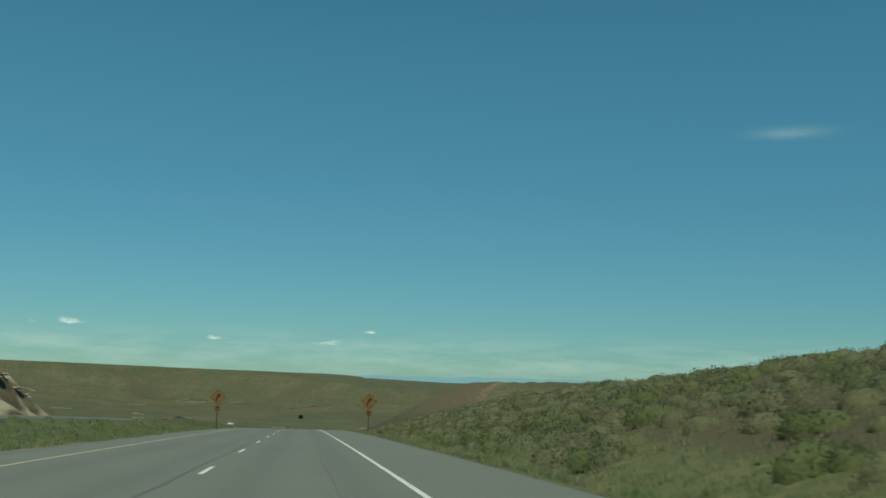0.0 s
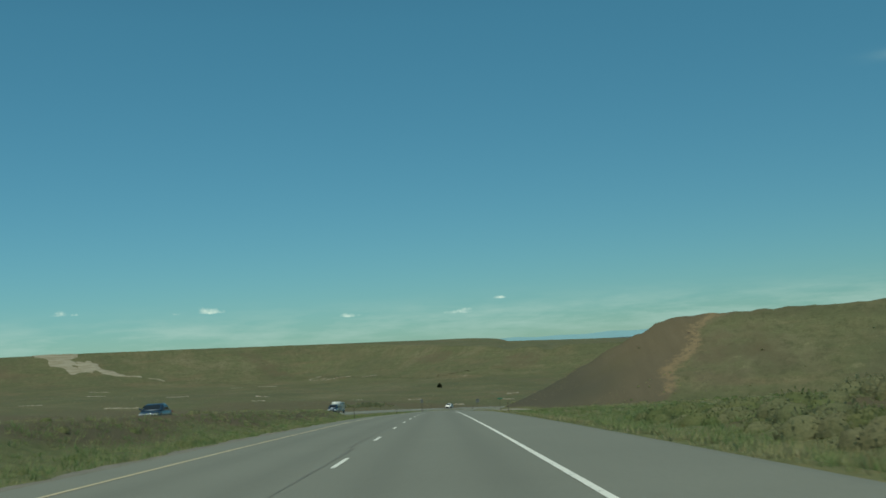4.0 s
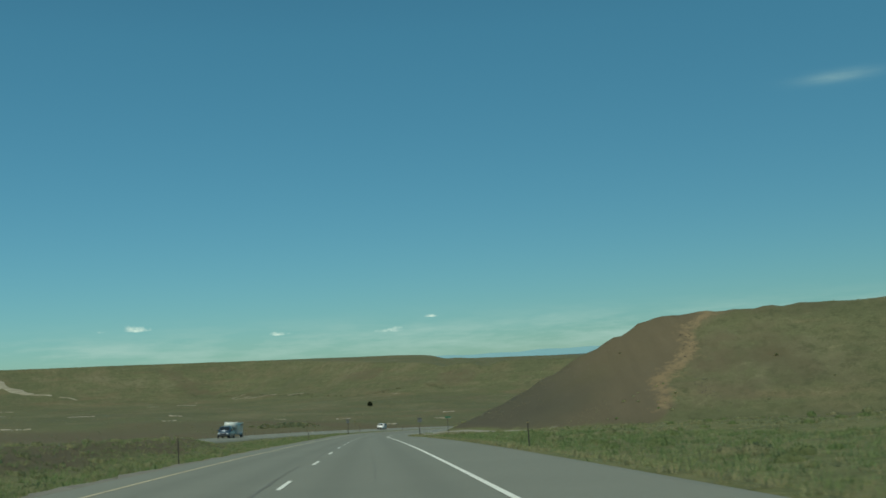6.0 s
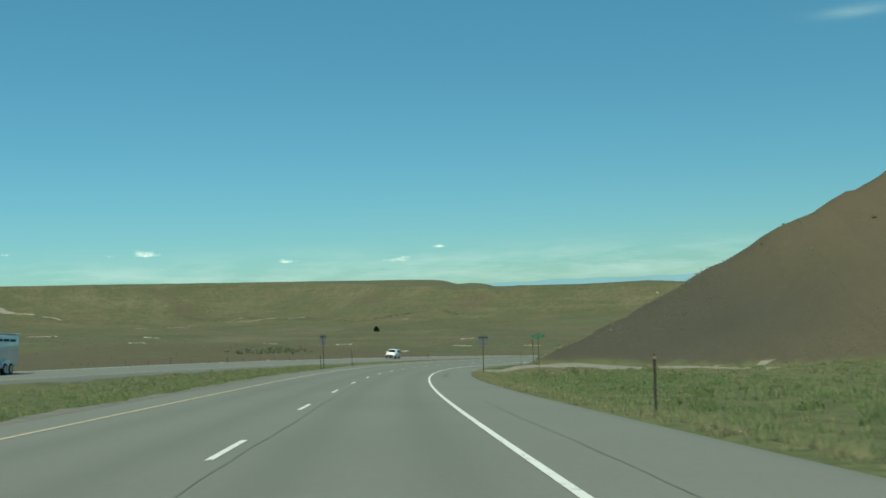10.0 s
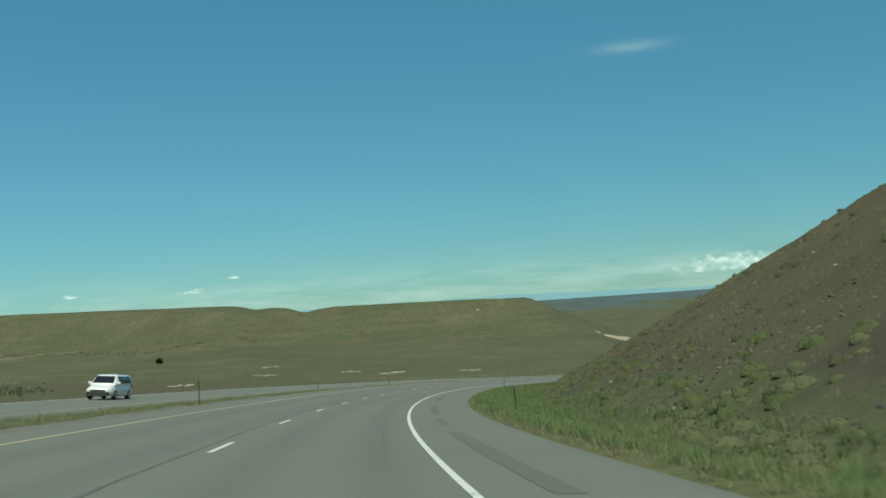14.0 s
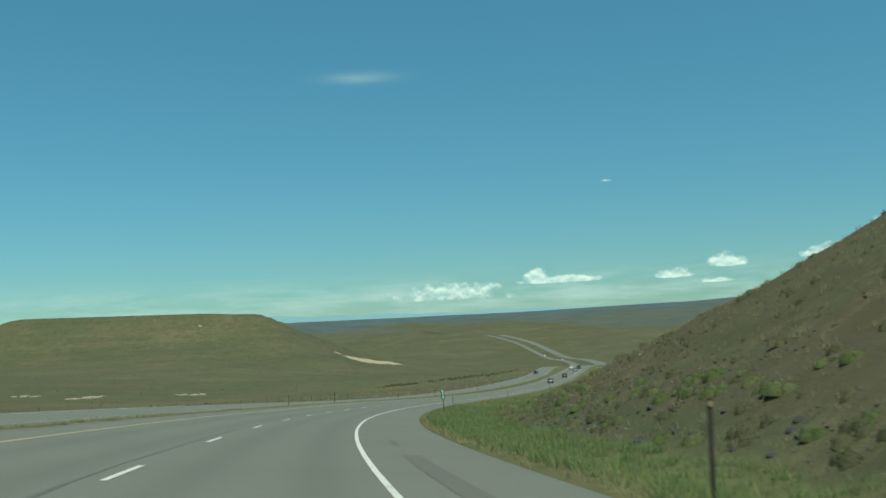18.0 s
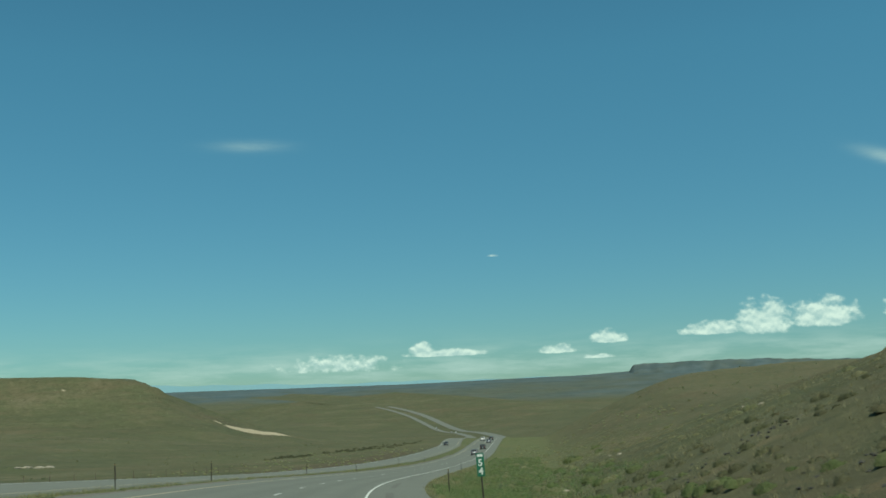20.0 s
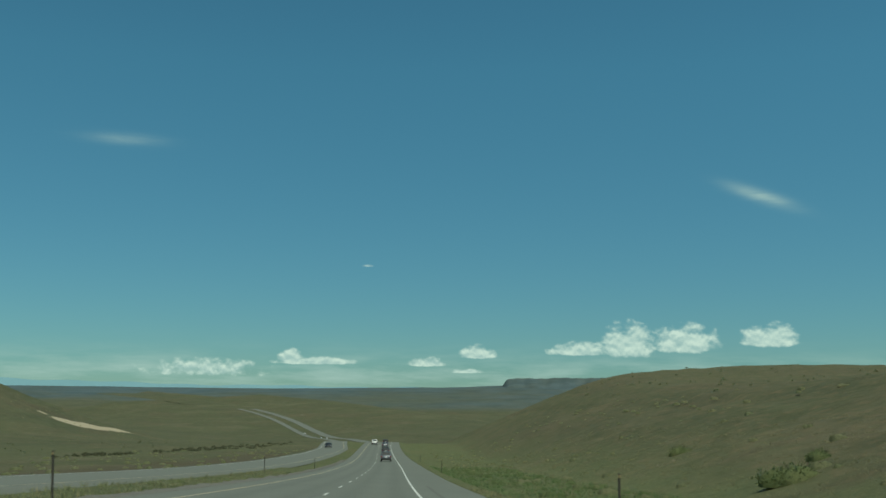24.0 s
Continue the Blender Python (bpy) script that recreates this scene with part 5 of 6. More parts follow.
def clump_cards(rng, count, rx, rz, size, spiky=0.3, core=(0, 0)):
    """Leaf cards over a few merged domes, 4 corners each; core: sides and rings of the leafy mass inside."""
    lobes = rng.integers(3, 6)
    lc = rng.normal(0, 0.30, (lobes, 3)) * [rx, rx, 0]
    lr = rng.uniform(0.5, 0.8, lobes)
    lr[0], lc[0] = 0.85, lc[0] * 0.3
    j = rng.integers(0, lobes, count)
    d = rng.normal(0, 1, (count, 3))
    d[:, 2] = np.abs(d[:, 2]) - 0.1
    d /= np.linalg.norm(d, axis=1)[:, None]
    p = lc[j] + d * lr[j][:, None] * [rx, rx, rz] * rng.uniform(0.72, 1.0, (count, 1)) + rng.normal(0, 0.03, (count, 3)) * rx
    p[:, 2] = np.maximum(p[:, 2], 0.02)
    up = d * 0.8 + rng.normal(0, spiky, (count, 3)) + [0, 0, 0.4]
    up /= np.linalg.norm(up, axis=1)[:, None]
    side = np.cross(up, rng.normal(0, 1, (count, 3)))
    side /= np.linalg.norm(side, axis=1)[:, None]
    s = size * rng.uniform(0.5, 1.3, (count, 1))
    a, b = side * s * 0.36, up * s
    v = [np.stack([p - a, p + a, p + a * 0.55 + b, p - a * 0.55 + b], 1).reshape(-1, 3)]
    f, base = [quads(count)], count * 4
    m, k = core
    for i in range(lobes if m else 0):
        th = np.linspace(0, 2 * np.pi, m + 1)[:, None]
        ph = np.linspace(-0.15, 0.5 * np.pi, k + 1)[None, :]
        lump = lr[i] * (0.78 + 0.10 * np.sin(3 * th + i) * np.cos(ph) + 0.07 * np.sin(5 * th + 7 * ph + i) * np.cos(ph))
        q = np.stack([lc[i, 0] + rx * lump * np.cos(th) * np.cos(ph), lc[i, 1] + rx * lump * np.sin(th) * np.cos(ph), rz * lump * np.sin(ph)], -1)
        q[-1] = q[0]
        g = base + np.arange(m * (k + 1)).reshape(m, k + 1)
        g = np.concatenate([g, g[:1]])
        v.append(q[:-1].reshape(-1, 3))
        f.append(np.stack([g[:-1, :-1], g[1:, :-1], g[1:, 1:], g[:-1, 1:]], -1).reshape(-1, 4))
        base += m * (k + 1)
    return np.concatenate(v), np.concatenate(f)


def fast_mesh(name, v, f, mat, smooth_shade=False):
    f = np.asarray(f, np.int32)
    me = bpy.data.meshes.new(name)
    me.vertices.add(len(v))
    me.vertices.foreach_set("co", np.asarray(v, np.float32).ravel())
    me.loops.add(f.size)
    me.loops.foreach_set("vertex_index", f.ravel())
    me.polygons.add(len(f))
    me.polygons.foreach_set("loop_start", np.arange(0, f.size, f.shape[1], dtype=np.int32))
    me.polygons.foreach_set("use_smooth", np.full(len(f), smooth_shade))
    me.update(calc_edges=True)
    me.materials.append(mat)
    return me


def stem_mesh(rng, r, h):
    bm = bmesh.new()
    for i in range(6):
        a = rng.uniform(0, 6.28)
        tip = Vector((math.cos(a) * r * 0.6, math.sin(a) * r * 0.6, h * rng.uniform(0.5, 0.8)))
        q = tip.to_track_quat("Z", "Y").to_matrix().to_4x4()
        bmesh.ops.create_cone(bm, segments=5, radius1=0.035, radius2=0.012, depth=tip.length, matrix=Matrix.Translation(tip / 2) @ q)
    for v in bm.verts:
        if v.co.length < 0.07:
            v.co = (0, 0, 0)
    bmesh.ops.remove_doubles(bm, verts=bm.verts, dist=0.001)
    bmesh.ops.dissolve_degenerate(bm, edges=bm.edges, dist=0.0005)
    me = bpy.data.meshes.new("stems")
    bm.to_mesh(me)
    bm.free()
    me.materials.append(M_TWIG)
    return me


_rng = np.random.default_rng(11)
SHRUBS = []
for _k in range(6):
    _cards = clump_cards(_rng, 1000, 0.85, 0.80, 0.060, 0.35, (12, 5))
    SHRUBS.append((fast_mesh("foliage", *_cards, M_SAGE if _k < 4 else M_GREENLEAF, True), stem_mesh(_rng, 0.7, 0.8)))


def ground_at(s, l):
    return corridor(np.asarray(s, float), np.asarray(l, float)) - 0.05


def plant_shrubs(spots, label):
    for s, l, r, k, a in spots:
        x, y = road(s, l)
        z = float(min(ground_at(np.array([s]), np.array([l]))[0], ground_at(np.array([s]), np.array([l - 0.35 * r]))[0]))
        ob = thing("sagebrush", label if k < 4 else "bright green low shrub on the dry roadside bank", "shrub", "roadside shrubs")
        ob.matrix_basis = Matrix.Translation((float(x), float(y), z)) @ Matrix.Rotation(a, 4, "Z") @ Matrix.Diagonal((r, r, r * 0.95, 1))
        for nm, me in (("foliage", SHRUBS[k][0]), ("stems", SHRUBS[k][1])):
            c = new(nm, me)
            c.parent = ob


def spread(rng, n, s0, s1, l0, l1, keep=None):
    s, l = rng.uniform(s0, s1, n), rng.uniform(l0, l1, n)
    if keep is not None:
        m = keep(s, l) > rng.uniform(0, 1, n)
        s, l = s[m], l[m]
    return s, l


_rng = np.random.default_rng(21)
_s, _l0 = spread(_rng, 240, 12, 140, 10.3, 24)
plant_shrubs([(s, l, r, int(k), a) for s, l, r, k, a in zip(_s, _l0, _rng.uniform(0.75, 1.5, 400), _rng.choice([0, 1, 2, 3, 4, 5], 400, p=[0.21, 0.21, 0.2, 0.2, 0.1, 0.08]), _rng.uniform(0, 6.3, 400))], "grey-green sagebrush on the dry roadside bank")
plant_shrubs([(755, 24, 1.9, 4, 0.4), (762, 28, 1.2, 5, 1.9), (800, 30, 1.5, 5, 1.1), (424, 13.5, 1.1, 1, 2.0), (421.5, 12.6, 0.85, 2, 0.6), (427, 12.9, 0.9, 0, 3.0), (430, 13.4, 0.75, 3, 1.2), (396.5, 13.2, 0.9, 2, 0.8), (400.3, 15.8, 1.15, 0, 1.9), (399.8, 17.6, 0.9, 3, 0.2)], "large rounded shrub on the roadside slope")


def stuff_from(name, v, f, mat, label, category, smooth_shade=False):
    ob = new(name, fast_mesh(name, v, f, mat, smooth_shade))
    return tagged(ob, label, category, kind="stuff")


def scatter_shrubs(name, rng, s, l, rmin, rmax, cards, mat, label, world_xy=None, leaf=0.14):
    n = len(s)
    x, y = road(s, l)
    size = rng.uniform(rmin, rmax, n)
    z = np.minimum(ground_at(s, l), ground_at(s, l - 0.3 * size * np.sign(l)))
    base = [clump_cards(rng, cards, 1.0, 0.86, leaf, 0.3, (8, 4) if cards > 150 else (6, 2)) for _ in range(8)]
    out, faces, at = [], [], 0
    for i in range(n):
        v, f = base[i % 8]
        faces.append(f + at)
        at += len(v)
        r = size[i]
        a = rng.uniform(0, 6.3)
        ca, sa = math.cos(a) * r, math.sin(a) * r
        out.append(np.stack([v[:, 0] * ca - v[:, 1] * sa + x[i], v[:, 0] * sa + v[:, 1] * ca + y[i], v[:, 2] * r + z[i]], -1))
    return stuff_from(name, np.concatenate(out), np.concatenate(faces), mat, label, "shrubs", True)


_rng = np.random.default_rng(31)
_s, _l0 = spread(_rng, 470, 0, 175, 11.5, 40)
scatter_shrubs("sage_thicket", _rng, _s, _l0, 0.5, 1.25, 210, M_SAGE, "dense grey-green sagebrush covering the bank", None, 0.085)
_s, _l0 = spread(_rng, 200, 0, 175, 10.5, 38)
scatter_shrubs("green_thicket", _rng, _s, _l0, 0.45, 1.1, 210, M_GREENLEAF, "greener shrubs among the sagebrush", None, 0.085)
_s, _l0 = spread(_rng, 260, -10, 205, -17.0, -8.6, lambda s, l: 1 - smooth(130, 200, s))
scatter_shrubs("median_scrub", _rng, _s, _l0, 0.22, 0.6, 130, M_GREENLEAF, "green scrub in the median ditch", None, 0.10)
_s, _l0 = spread(_rng, 260, 190, 420, -16, -7.6, lambda s, l: np.where(l > opp_near(s) + 1.2, 1.0, 0))
scatter_shrubs("median_sage", _rng, _s, _l0, 0.2, 0.5, 70, M_SAGE, "pale scrub in the grass of the median")
_s, _l0 = spread(_rng, 420, 170, 402, 11, 60)
scatter_shrubs("field_scrub", _rng, _s, _l0, 0.2, 0.6, 80, M_LUSHLEAF, "low green scrub on the flat beside the road")
_s, _l0 = spread(_rng, 90, 120, 200, 12, 30)
scatter_shrubs("willow_scrub", _rng, _s, _l0, 0.6, 1.3, 220, M_GREENLEAF, "tall green scrub by the roadside", None, 0.08)
_s, _l0 = spread(_rng, 200, 200, 402, 13, 60)
scatter_shrubs("field_sage", _rng, _s, _l0, 0.3, 0.75, 110, M_SAGE, "pale sagebrush among the grass beside the road")
_s, _l0 = spread(_rng, 650, 412, 640, 13, 62, lambda s, l: 0.06 + 0.94 * smooth(465, 540, s))
scatter_shrubs("hill_scrub", _rng, _s, _l0, 0.15, 0.5, 60, M_SLOPEBRUSH, "sparse sagebrush on the hillside")
_s, _l0 = spread(_rng, 900, 440, 640, 12.6, 36, lambda s, l: (1 - 0.75 * smooth(13, 34, l)) * (0.35 + 0.65 * smooth(480, 530, s)))
scatter_shrubs("slope_brush", _rng, _s, _l0, 0.2, 0.55, 90, M_SLOPEBRUSH, "grey-green brush among rocks on the cut slope", None, 0.10)
_s, _l0 = spread(_rng, 260, 440, 640, 11.8, 17)
scatter_shrubs("slope_green", _rng, _s, _l0, 0.25, 0.65, 110, M_LUSHLEAF, "fresh green brush at the foot of the slope", None, 0.09)
_s, _l0 = spread(_rng, 110, 390, 448, 9.8, 16, lambda s, l: np.where((s < 401) | (s > 415), 1, 0))
scatter_shrubs("junction_scrub", _rng, _s, _l0, 0.3, 0.75, 200, M_SAGE, "sagebrush clumps by the gravel side road", None, 0.10)
_s, _l0 = spread(_rng, 420, 640, 1000, 12, 62, lambda s, l: np.where(l < 30, 0.8, 0.5))
scatter_shrubs("valley_scrub", _rng, _s, _l0, 0.25, 0.8, 100, M_SAGE, "sagebrush on the slope beside the road", None, 0.09)
_s, _l0 = spread(_rng, 120, 640, 860, 9.6, 20)
scatter_shrubs("ditch_willows", _rng, _s, _l0, 0.25, 0.7, 200, M_LUSHLEAF, "green willows in the roadside ditch", None, 0.085)
_s, _l0 = spread(_rng, 1300, 100, 1000, -64, -20, lambda s, l: np.where(l < opp_near(s) - OPP_W - 1.5, 0.4 + 0.6 * smooth(-36, -28, l), 0))
scatter_shrubs("far_side_scrub", _rng, _s, _l0, 0.25, 0.75, 24, M_SAGE, "scrub beyond the oncoming carriageway")
_s, _l0 = spread(_rng, 1100, 900, 1100, -69, -32, lambda s, l: np.exp(-((s - 950 - (l + 66) * 3.4) / 17) ** 2))
scatter_shrubs("gully_scrub", _rng, _s, _l0, 0.35, 1.0, 36, M_DARKBRUSH, "dark brush along a shallow gully in the valley")


def scatter_far(name, rng, n, box4, rmin, rmax, mat, label, keep=None):
    """Bushes and dark tussocks on the open country, few leaves each."""
    x, y = rng.uniform(box4[0], box4[1], n), rng.uniform(box4[2], box4[3], n)
    z, s, l = land(x, y)
    m = (np.abs(l + 4) > 66)
    if keep is not None:
        m &= keep(x, y, s, l) > rng.uniform(0, 1, n)
    x, y, z = x[m], y[m], z[m]
    base = [clump_cards(rng, 26, 1.0, 0.8, 0.8)[0] for _ in range(6)]
    out = []
    for i in range(len(x)):
        r = rng.uniform(rmin, rmax)
        out.append(base[i % 6] * r + [x[i], y[i], z[i] - 0.1])
    v = np.concatenate(out)
    stuff_from(name, v, quads(len(v) // 4), mat, label, "shrubs")


scatter_far("plain_scrub", _rng, 6500, (-420, 700, 350, 1500), 0.15, 0.4, M_SAGE, "scattered sagebrush over the dry valley", lambda x, y, s, l: 0.35 + 0.65 * smooth(0, 0.5, wobble(x, y, 70, 3)))
def near_line(x, y, pts, w):
    best = np.full(np.shape(x), 1e9)
    for a, b in zip(pts, pts[1:]):
        ux, uy = b[0] - a[0], b[1] - a[1]
        t = np.clip(((x - a[0]) * ux + (y - a[1]) * uy) / (ux * ux + uy * uy), 0, 1)
        best = np.minimum(best, np.hypot(x - a[0] - t * ux, y - a[1] - t * uy))
    return np.exp(-(best / w) ** 2)


scatter_far("gully_brush", _rng, 16000, (-300, 130, 1400, 1760), 0.25, 0.6, M_DARKBRUSH, "dark brush lining a dry gully", lambda x, y, s, l: near_line(x, y, [(-280, 1740), (-180, 1695), (-125, 1625), (-16, 1480), (88, 1425)], 5))
scatter_far("hollow_brush", _rng, 900, (-70, -20, 715, 800), 0.5, 1.1, M_SAGE, "green brush filling a hollow in the valley", lambda x, y, s, l: near_line(x, y, [(-52, 735), (-40, 762), (-44, 785)], 7))
scatter_far("slope_scrub", _rng, 500, (60, 520, 420, 1100), 0.2, 0.55, M_SAGE, "scattered sagebrush over the hill", lambda x, y, s, l: (l > 0) * 1.0)


# ---- grass ----
def tufts(name, rng, s, l, hmin, hmax, blades, mat, label, spread_r=0.12):
    n = len(s)
    x, y = road(s, l)
    z = ground_at(s, l)
    k = n * blades
    cx, cy, cz = np.repeat(x, blades), np.repeat(y, blades), np.repeat(z, blades)
    a = rng.uniform(0, 2 * np.pi, k)
    r = rng.uniform(0, spread_r, k)
    h = np.repeat(rng.uniform(hmin, hmax, n), blades) * rng.uniform(0.6, 1.15, k)
    tilt = rng.uniform(0.25, 1.1, k)
    b0 = np.stack([cx + np.cos(a) * r, cy + np.sin(a) * r, cz], -1)
    w = rng.uniform(0.005, 0.012, k)[:, None] * np.stack([-np.sin(a), np.cos(a), 0 * a], -1) * (1 + h[:, None])
    tip = b0 + np.stack([np.cos(a) * tilt * h, np.sin(a) * tilt * h, h], -1)
    v = np.stack([b0 - w, b0 + w, tip], 1).reshape(-1, 3)
    return stuff_from(name, v, np.arange(k * 3).reshape(-1, 3), mat, label, "grass")


_rng = np.random.default_rng(51)
_s, _l0 = spread(_rng, 12000, -12, 760, 6.75, 12.5, lambda s, l: np.where((s > 396.5) & (s < 412.5) & (l < 12), 0.0, 1 - 0.6 * smooth(9, 12.5, l)))
tufts("verge_grass", _rng, _s, _l0, 0.06, 0.19, 14, M_GRASS, "green verge grass beside the asphalt", 0.2)
_s, _l0 = spread(_rng, 6000, -12, 760, 6.65, 9.5)
tufts("verge_straw", _rng, _s, _l0, 0.08, 0.24, 10, M_DRYGRASS, "dry straw-coloured grass along the shoulder", 0.2)
_s, _l0 = spread(_rng, 9000, -12, 800, -15, -6.3, lambda s, l: np.where(l > opp_near(s) + 0.5, 1.0, 0))
tufts("median_grass", _rng, _s, _l0, 0.08, 0.26, 12, M_GRASS, "green grass in the median", 0.22)
_s, _l0 = spread(_rng, 6000, -12, 800, -14, -5.9, lambda s, l: np.where(l > opp_near(s) + 0.3, 1.0, 0))
tufts("median_straw", _rng, _s, _l0, 0.08, 0.28, 8, M_DRYGRASS, "dry grass in the median", 0.22)
_s, _l0 = spread(_rng, 5200, 414, 660, 7.1, 12.2)
tufts("lush_verge", _rng, _s, _l0, 0.16, 0.40, 16, M_LUSH, "tall fresh green grass along the foot of the slope", 0.24)
_s, _l0 = spread(_rng, 6500, 150, 398, 8.6, 24)
tufts("lush_field", _rng, _s, _l0, 0.14, 0.38, 16, M_LUSH, "tall fresh green grass beside the road", 0.3)
_s, _l0 = spread(_rng, 2600, -6, 160, 6.9, 10.6)
tufts("lush_bank", _rng, _s, _l0, 0.10, 0.28, 14, M_LUSH, "fresh green grass at the foot of the sagebrush bank", 0.24)
_s, _l0 = spread(_rng, 3600, 640, 860, 8.0, 19)
tufts("lush_ditch", _rng, _s, _l0, 0.16, 0.42, 14, M_LUSH, "tall fresh green grass in the roadside ditch", 0.3)
_s, _l0 = spread(_rng, 4200, -10, 420, -14, -7.2, lambda s, l: np.where(l > opp_near(s) + 0.8, 1.0, 0))
tufts("lush_median", _rng, _s, _l0, 0.14, 0.36, 14, M_LUSH, "tall fresh green grass in the median", 0.28)
_s, _l0 = spread(_rng, 5000, 165, 404, 18, 46)
tufts("field_grass", _rng, _s, _l0, 0.08, 0.24, 14, M_GRASS, "green grass on the flat beside the road", 0.3)
_s, _l0 = spread(_rng, 7000, 640, 900, 11, 40)
tufts("slope_grass", _rng, _s, _l0, 0.08, 0.24, 12, M_DRYGRASS, "grass on the slope beside the road", 0.3)
_s, _l0 = spread(_rng, 7000, 415, 650, 11.5, 34)
_s2, _l2 = spread(_rng, 5000, 165, 404, 10, 46)
tufts("field_straw", _rng, _s2, _l2, 0.08, 0.24, 12, M_DRYGRASS, "dry seed heads among the green grass", 0.25)
tufts("hill_grass", _rng, _s, _l0, 0.1, 0.35, 8, M_DRYGRASS, "thin dry grass on the hillside", 0.25)
_s, _l0 = spread(_rng, 9000, 10, 150, 7, 26)
tufts("bank_grass", _rng, _s, _l0, 0.1, 0.3, 10, M_DRYGRASS, "dry grass between the sagebrush", 0.25)


# ---- rocks ----
def rock_mesh(seed, mat):
    bm = bmesh.new()
    bmesh.ops.create_icosphere(bm, subdivisions=2, radius=1.0)
    o = Vector((seed * 3.1, seed * 1.7, 0))
    for v in bm.verts:
        v.co *= 0.9 + 0.3 * noise.noise(v.co * 1.3 + o)
        v.co.z = v.co.z * 0.8
    me = bpy.data.meshes.new("rock")
    bm.to_mesh(me)
    bm.free()
    me.materials.append(mat)
    return me


ROCKS = [rock_mesh(i, M_ROCK) for i in range(4)] + [rock_mesh(i + 7, M_PALEROCK) for i in range(3)]


def place_rocks(rng, spots, pick, rmin, rmax, label, group):
    for s, l in spots:
        x, y = road(s, l)
        z = float(ground_at(np.array([s]), np.array([l]))[0])
        r = rng.uniform(rmin, rmax)
        ob = new("rock", ROCKS[int(rng.choice(pick))])
        ob.matrix_basis = Matrix.Translation((float(x), float(y), z - r * 0.1)) @ Matrix.Rotation(rng.uniform(0, 6.3), 4, "Z") @ Matrix.Diagonal((r * rng.uniform(0.8, 1.5), r, r * rng.uniform(0.6, 1.1), 1))
        tagged(ob, label, "rock", group)


_rng = np.random.default_rng(61)
place_rocks(_rng, zip(*spread(_rng, 70, 448, 585, 12.0, 16)), [0, 1, 2, 3, 4], 0.05, 0.14, "dark weathered rock at the foot of the slope", "rocks on the slope")
place_rocks(_rng, zip(*spread(_rng, 46, 520, 610, 11.8, 14.5)), [0, 1, 2, 3], 0.10, 0.27, "dark basalt boulder at the foot of the slope", "boulders by the verge")
place_rocks(_rng, zip(*spread(_rng, 40, 430, 600, 16, 34)), [0, 1, 4, 5], 0.06, 0.18, "grey rock lying on the hillside", "rocks on the hillside")
place_rocks(_rng, zip(*spread(_rng, 110, 420, 760, -33, -22.5)), [4, 5, 6], 0.12, 0.5, "pale sandstone block beyond the oncoming carriageway", "pale blocks")
place_rocks(_rng, zip(*spread(_rng, 24, 640, 800, 12, 34)), [4, 5, 6], 0.1, 0.28, "pale rock on the grassy slope", "rocks in the grass")
place_rocks(_rng, zip(*spread(_rng, 22, 60, 400, 6.9, 8.5)), [4, 5, 6], 0.05, 0.12, "small pale stone at the pavement edge", "stones by the pavement")


place_rocks(_rng, zip(*spread(_rng, 26, 268, 306, -17.2, -15.2)), [4, 5, 6], 0.06, 0.17, "pale stone in the grass of the median", "stones in the median")


def build_rubble(rng, n, s0, s1, l0, l1, rmin, rmax, mat, name, label):
    """Loose stones over a slope, too many to count."""
    s, l = rng.uniform(s0, s1, n), rng.uniform(l0, l1, n)
    x, y = road(s, l)
    m = wobble(x, y, 6.5, 3) > rng.uniform(-0.3, 0.7, n)
    s, l, x, y = s[m], l[m], x[m], y[m]
    z = ground_at(s, l) + 0.01
    bm = bmesh.new()
    bmesh.ops.create_icosphere(bm, subdivisions=1, radius=1.0)
    bv = np.array([v.co[:] for v in bm.verts])
    bf = np.array([[v.index for v in f.verts] for f in bm.faces])
    bm.free()
    vs, fs = [], []
    for i in range(len(s)):
        r = rng.uniform(rmin, rmax)
        q = bv * rng.uniform(0.6, 1.25, bv.shape) * [r * 1.3, r, r * 0.7]
        vs.append(q + [x[i], y[i], z[i]])
        fs.append(bf + i * len(bv))
    stuff_from(name, np.concatenate(vs), np.concatenate(fs), mat, label, "rocks")


build_rubble(_rng, 1500, 418, 640, 13, 44, 0.03, 0.08, M_SCRAP, "pale_rubble", "pale grey stones strewn over the bare hillside")
build_rubble(_rng, 420, 386, 436, 63, 67, 0.06, 0.18, M_ROCK, "rib_rubble", "dark rock chips in a line down the hill face")
build_rubble(_rng, 2600, 414, 470, 13, 44, 0.03, 0.09, M_SCRAP, "slope_outcrop", "pale rock scraps showing through the bare hillside")
build_rubble(_rng, 4200, 432, 640, 11.8, 22, 0.03, 0.10, M_ROCK, "dark_rubble", "dark stones lining the foot of the slope")
build_rubble(_rng, 700, 664, 706, 11.5, 17, 0.03, 0.13, M_ROCK, "ditch_rubble", "dark stones in the roadside ditch")


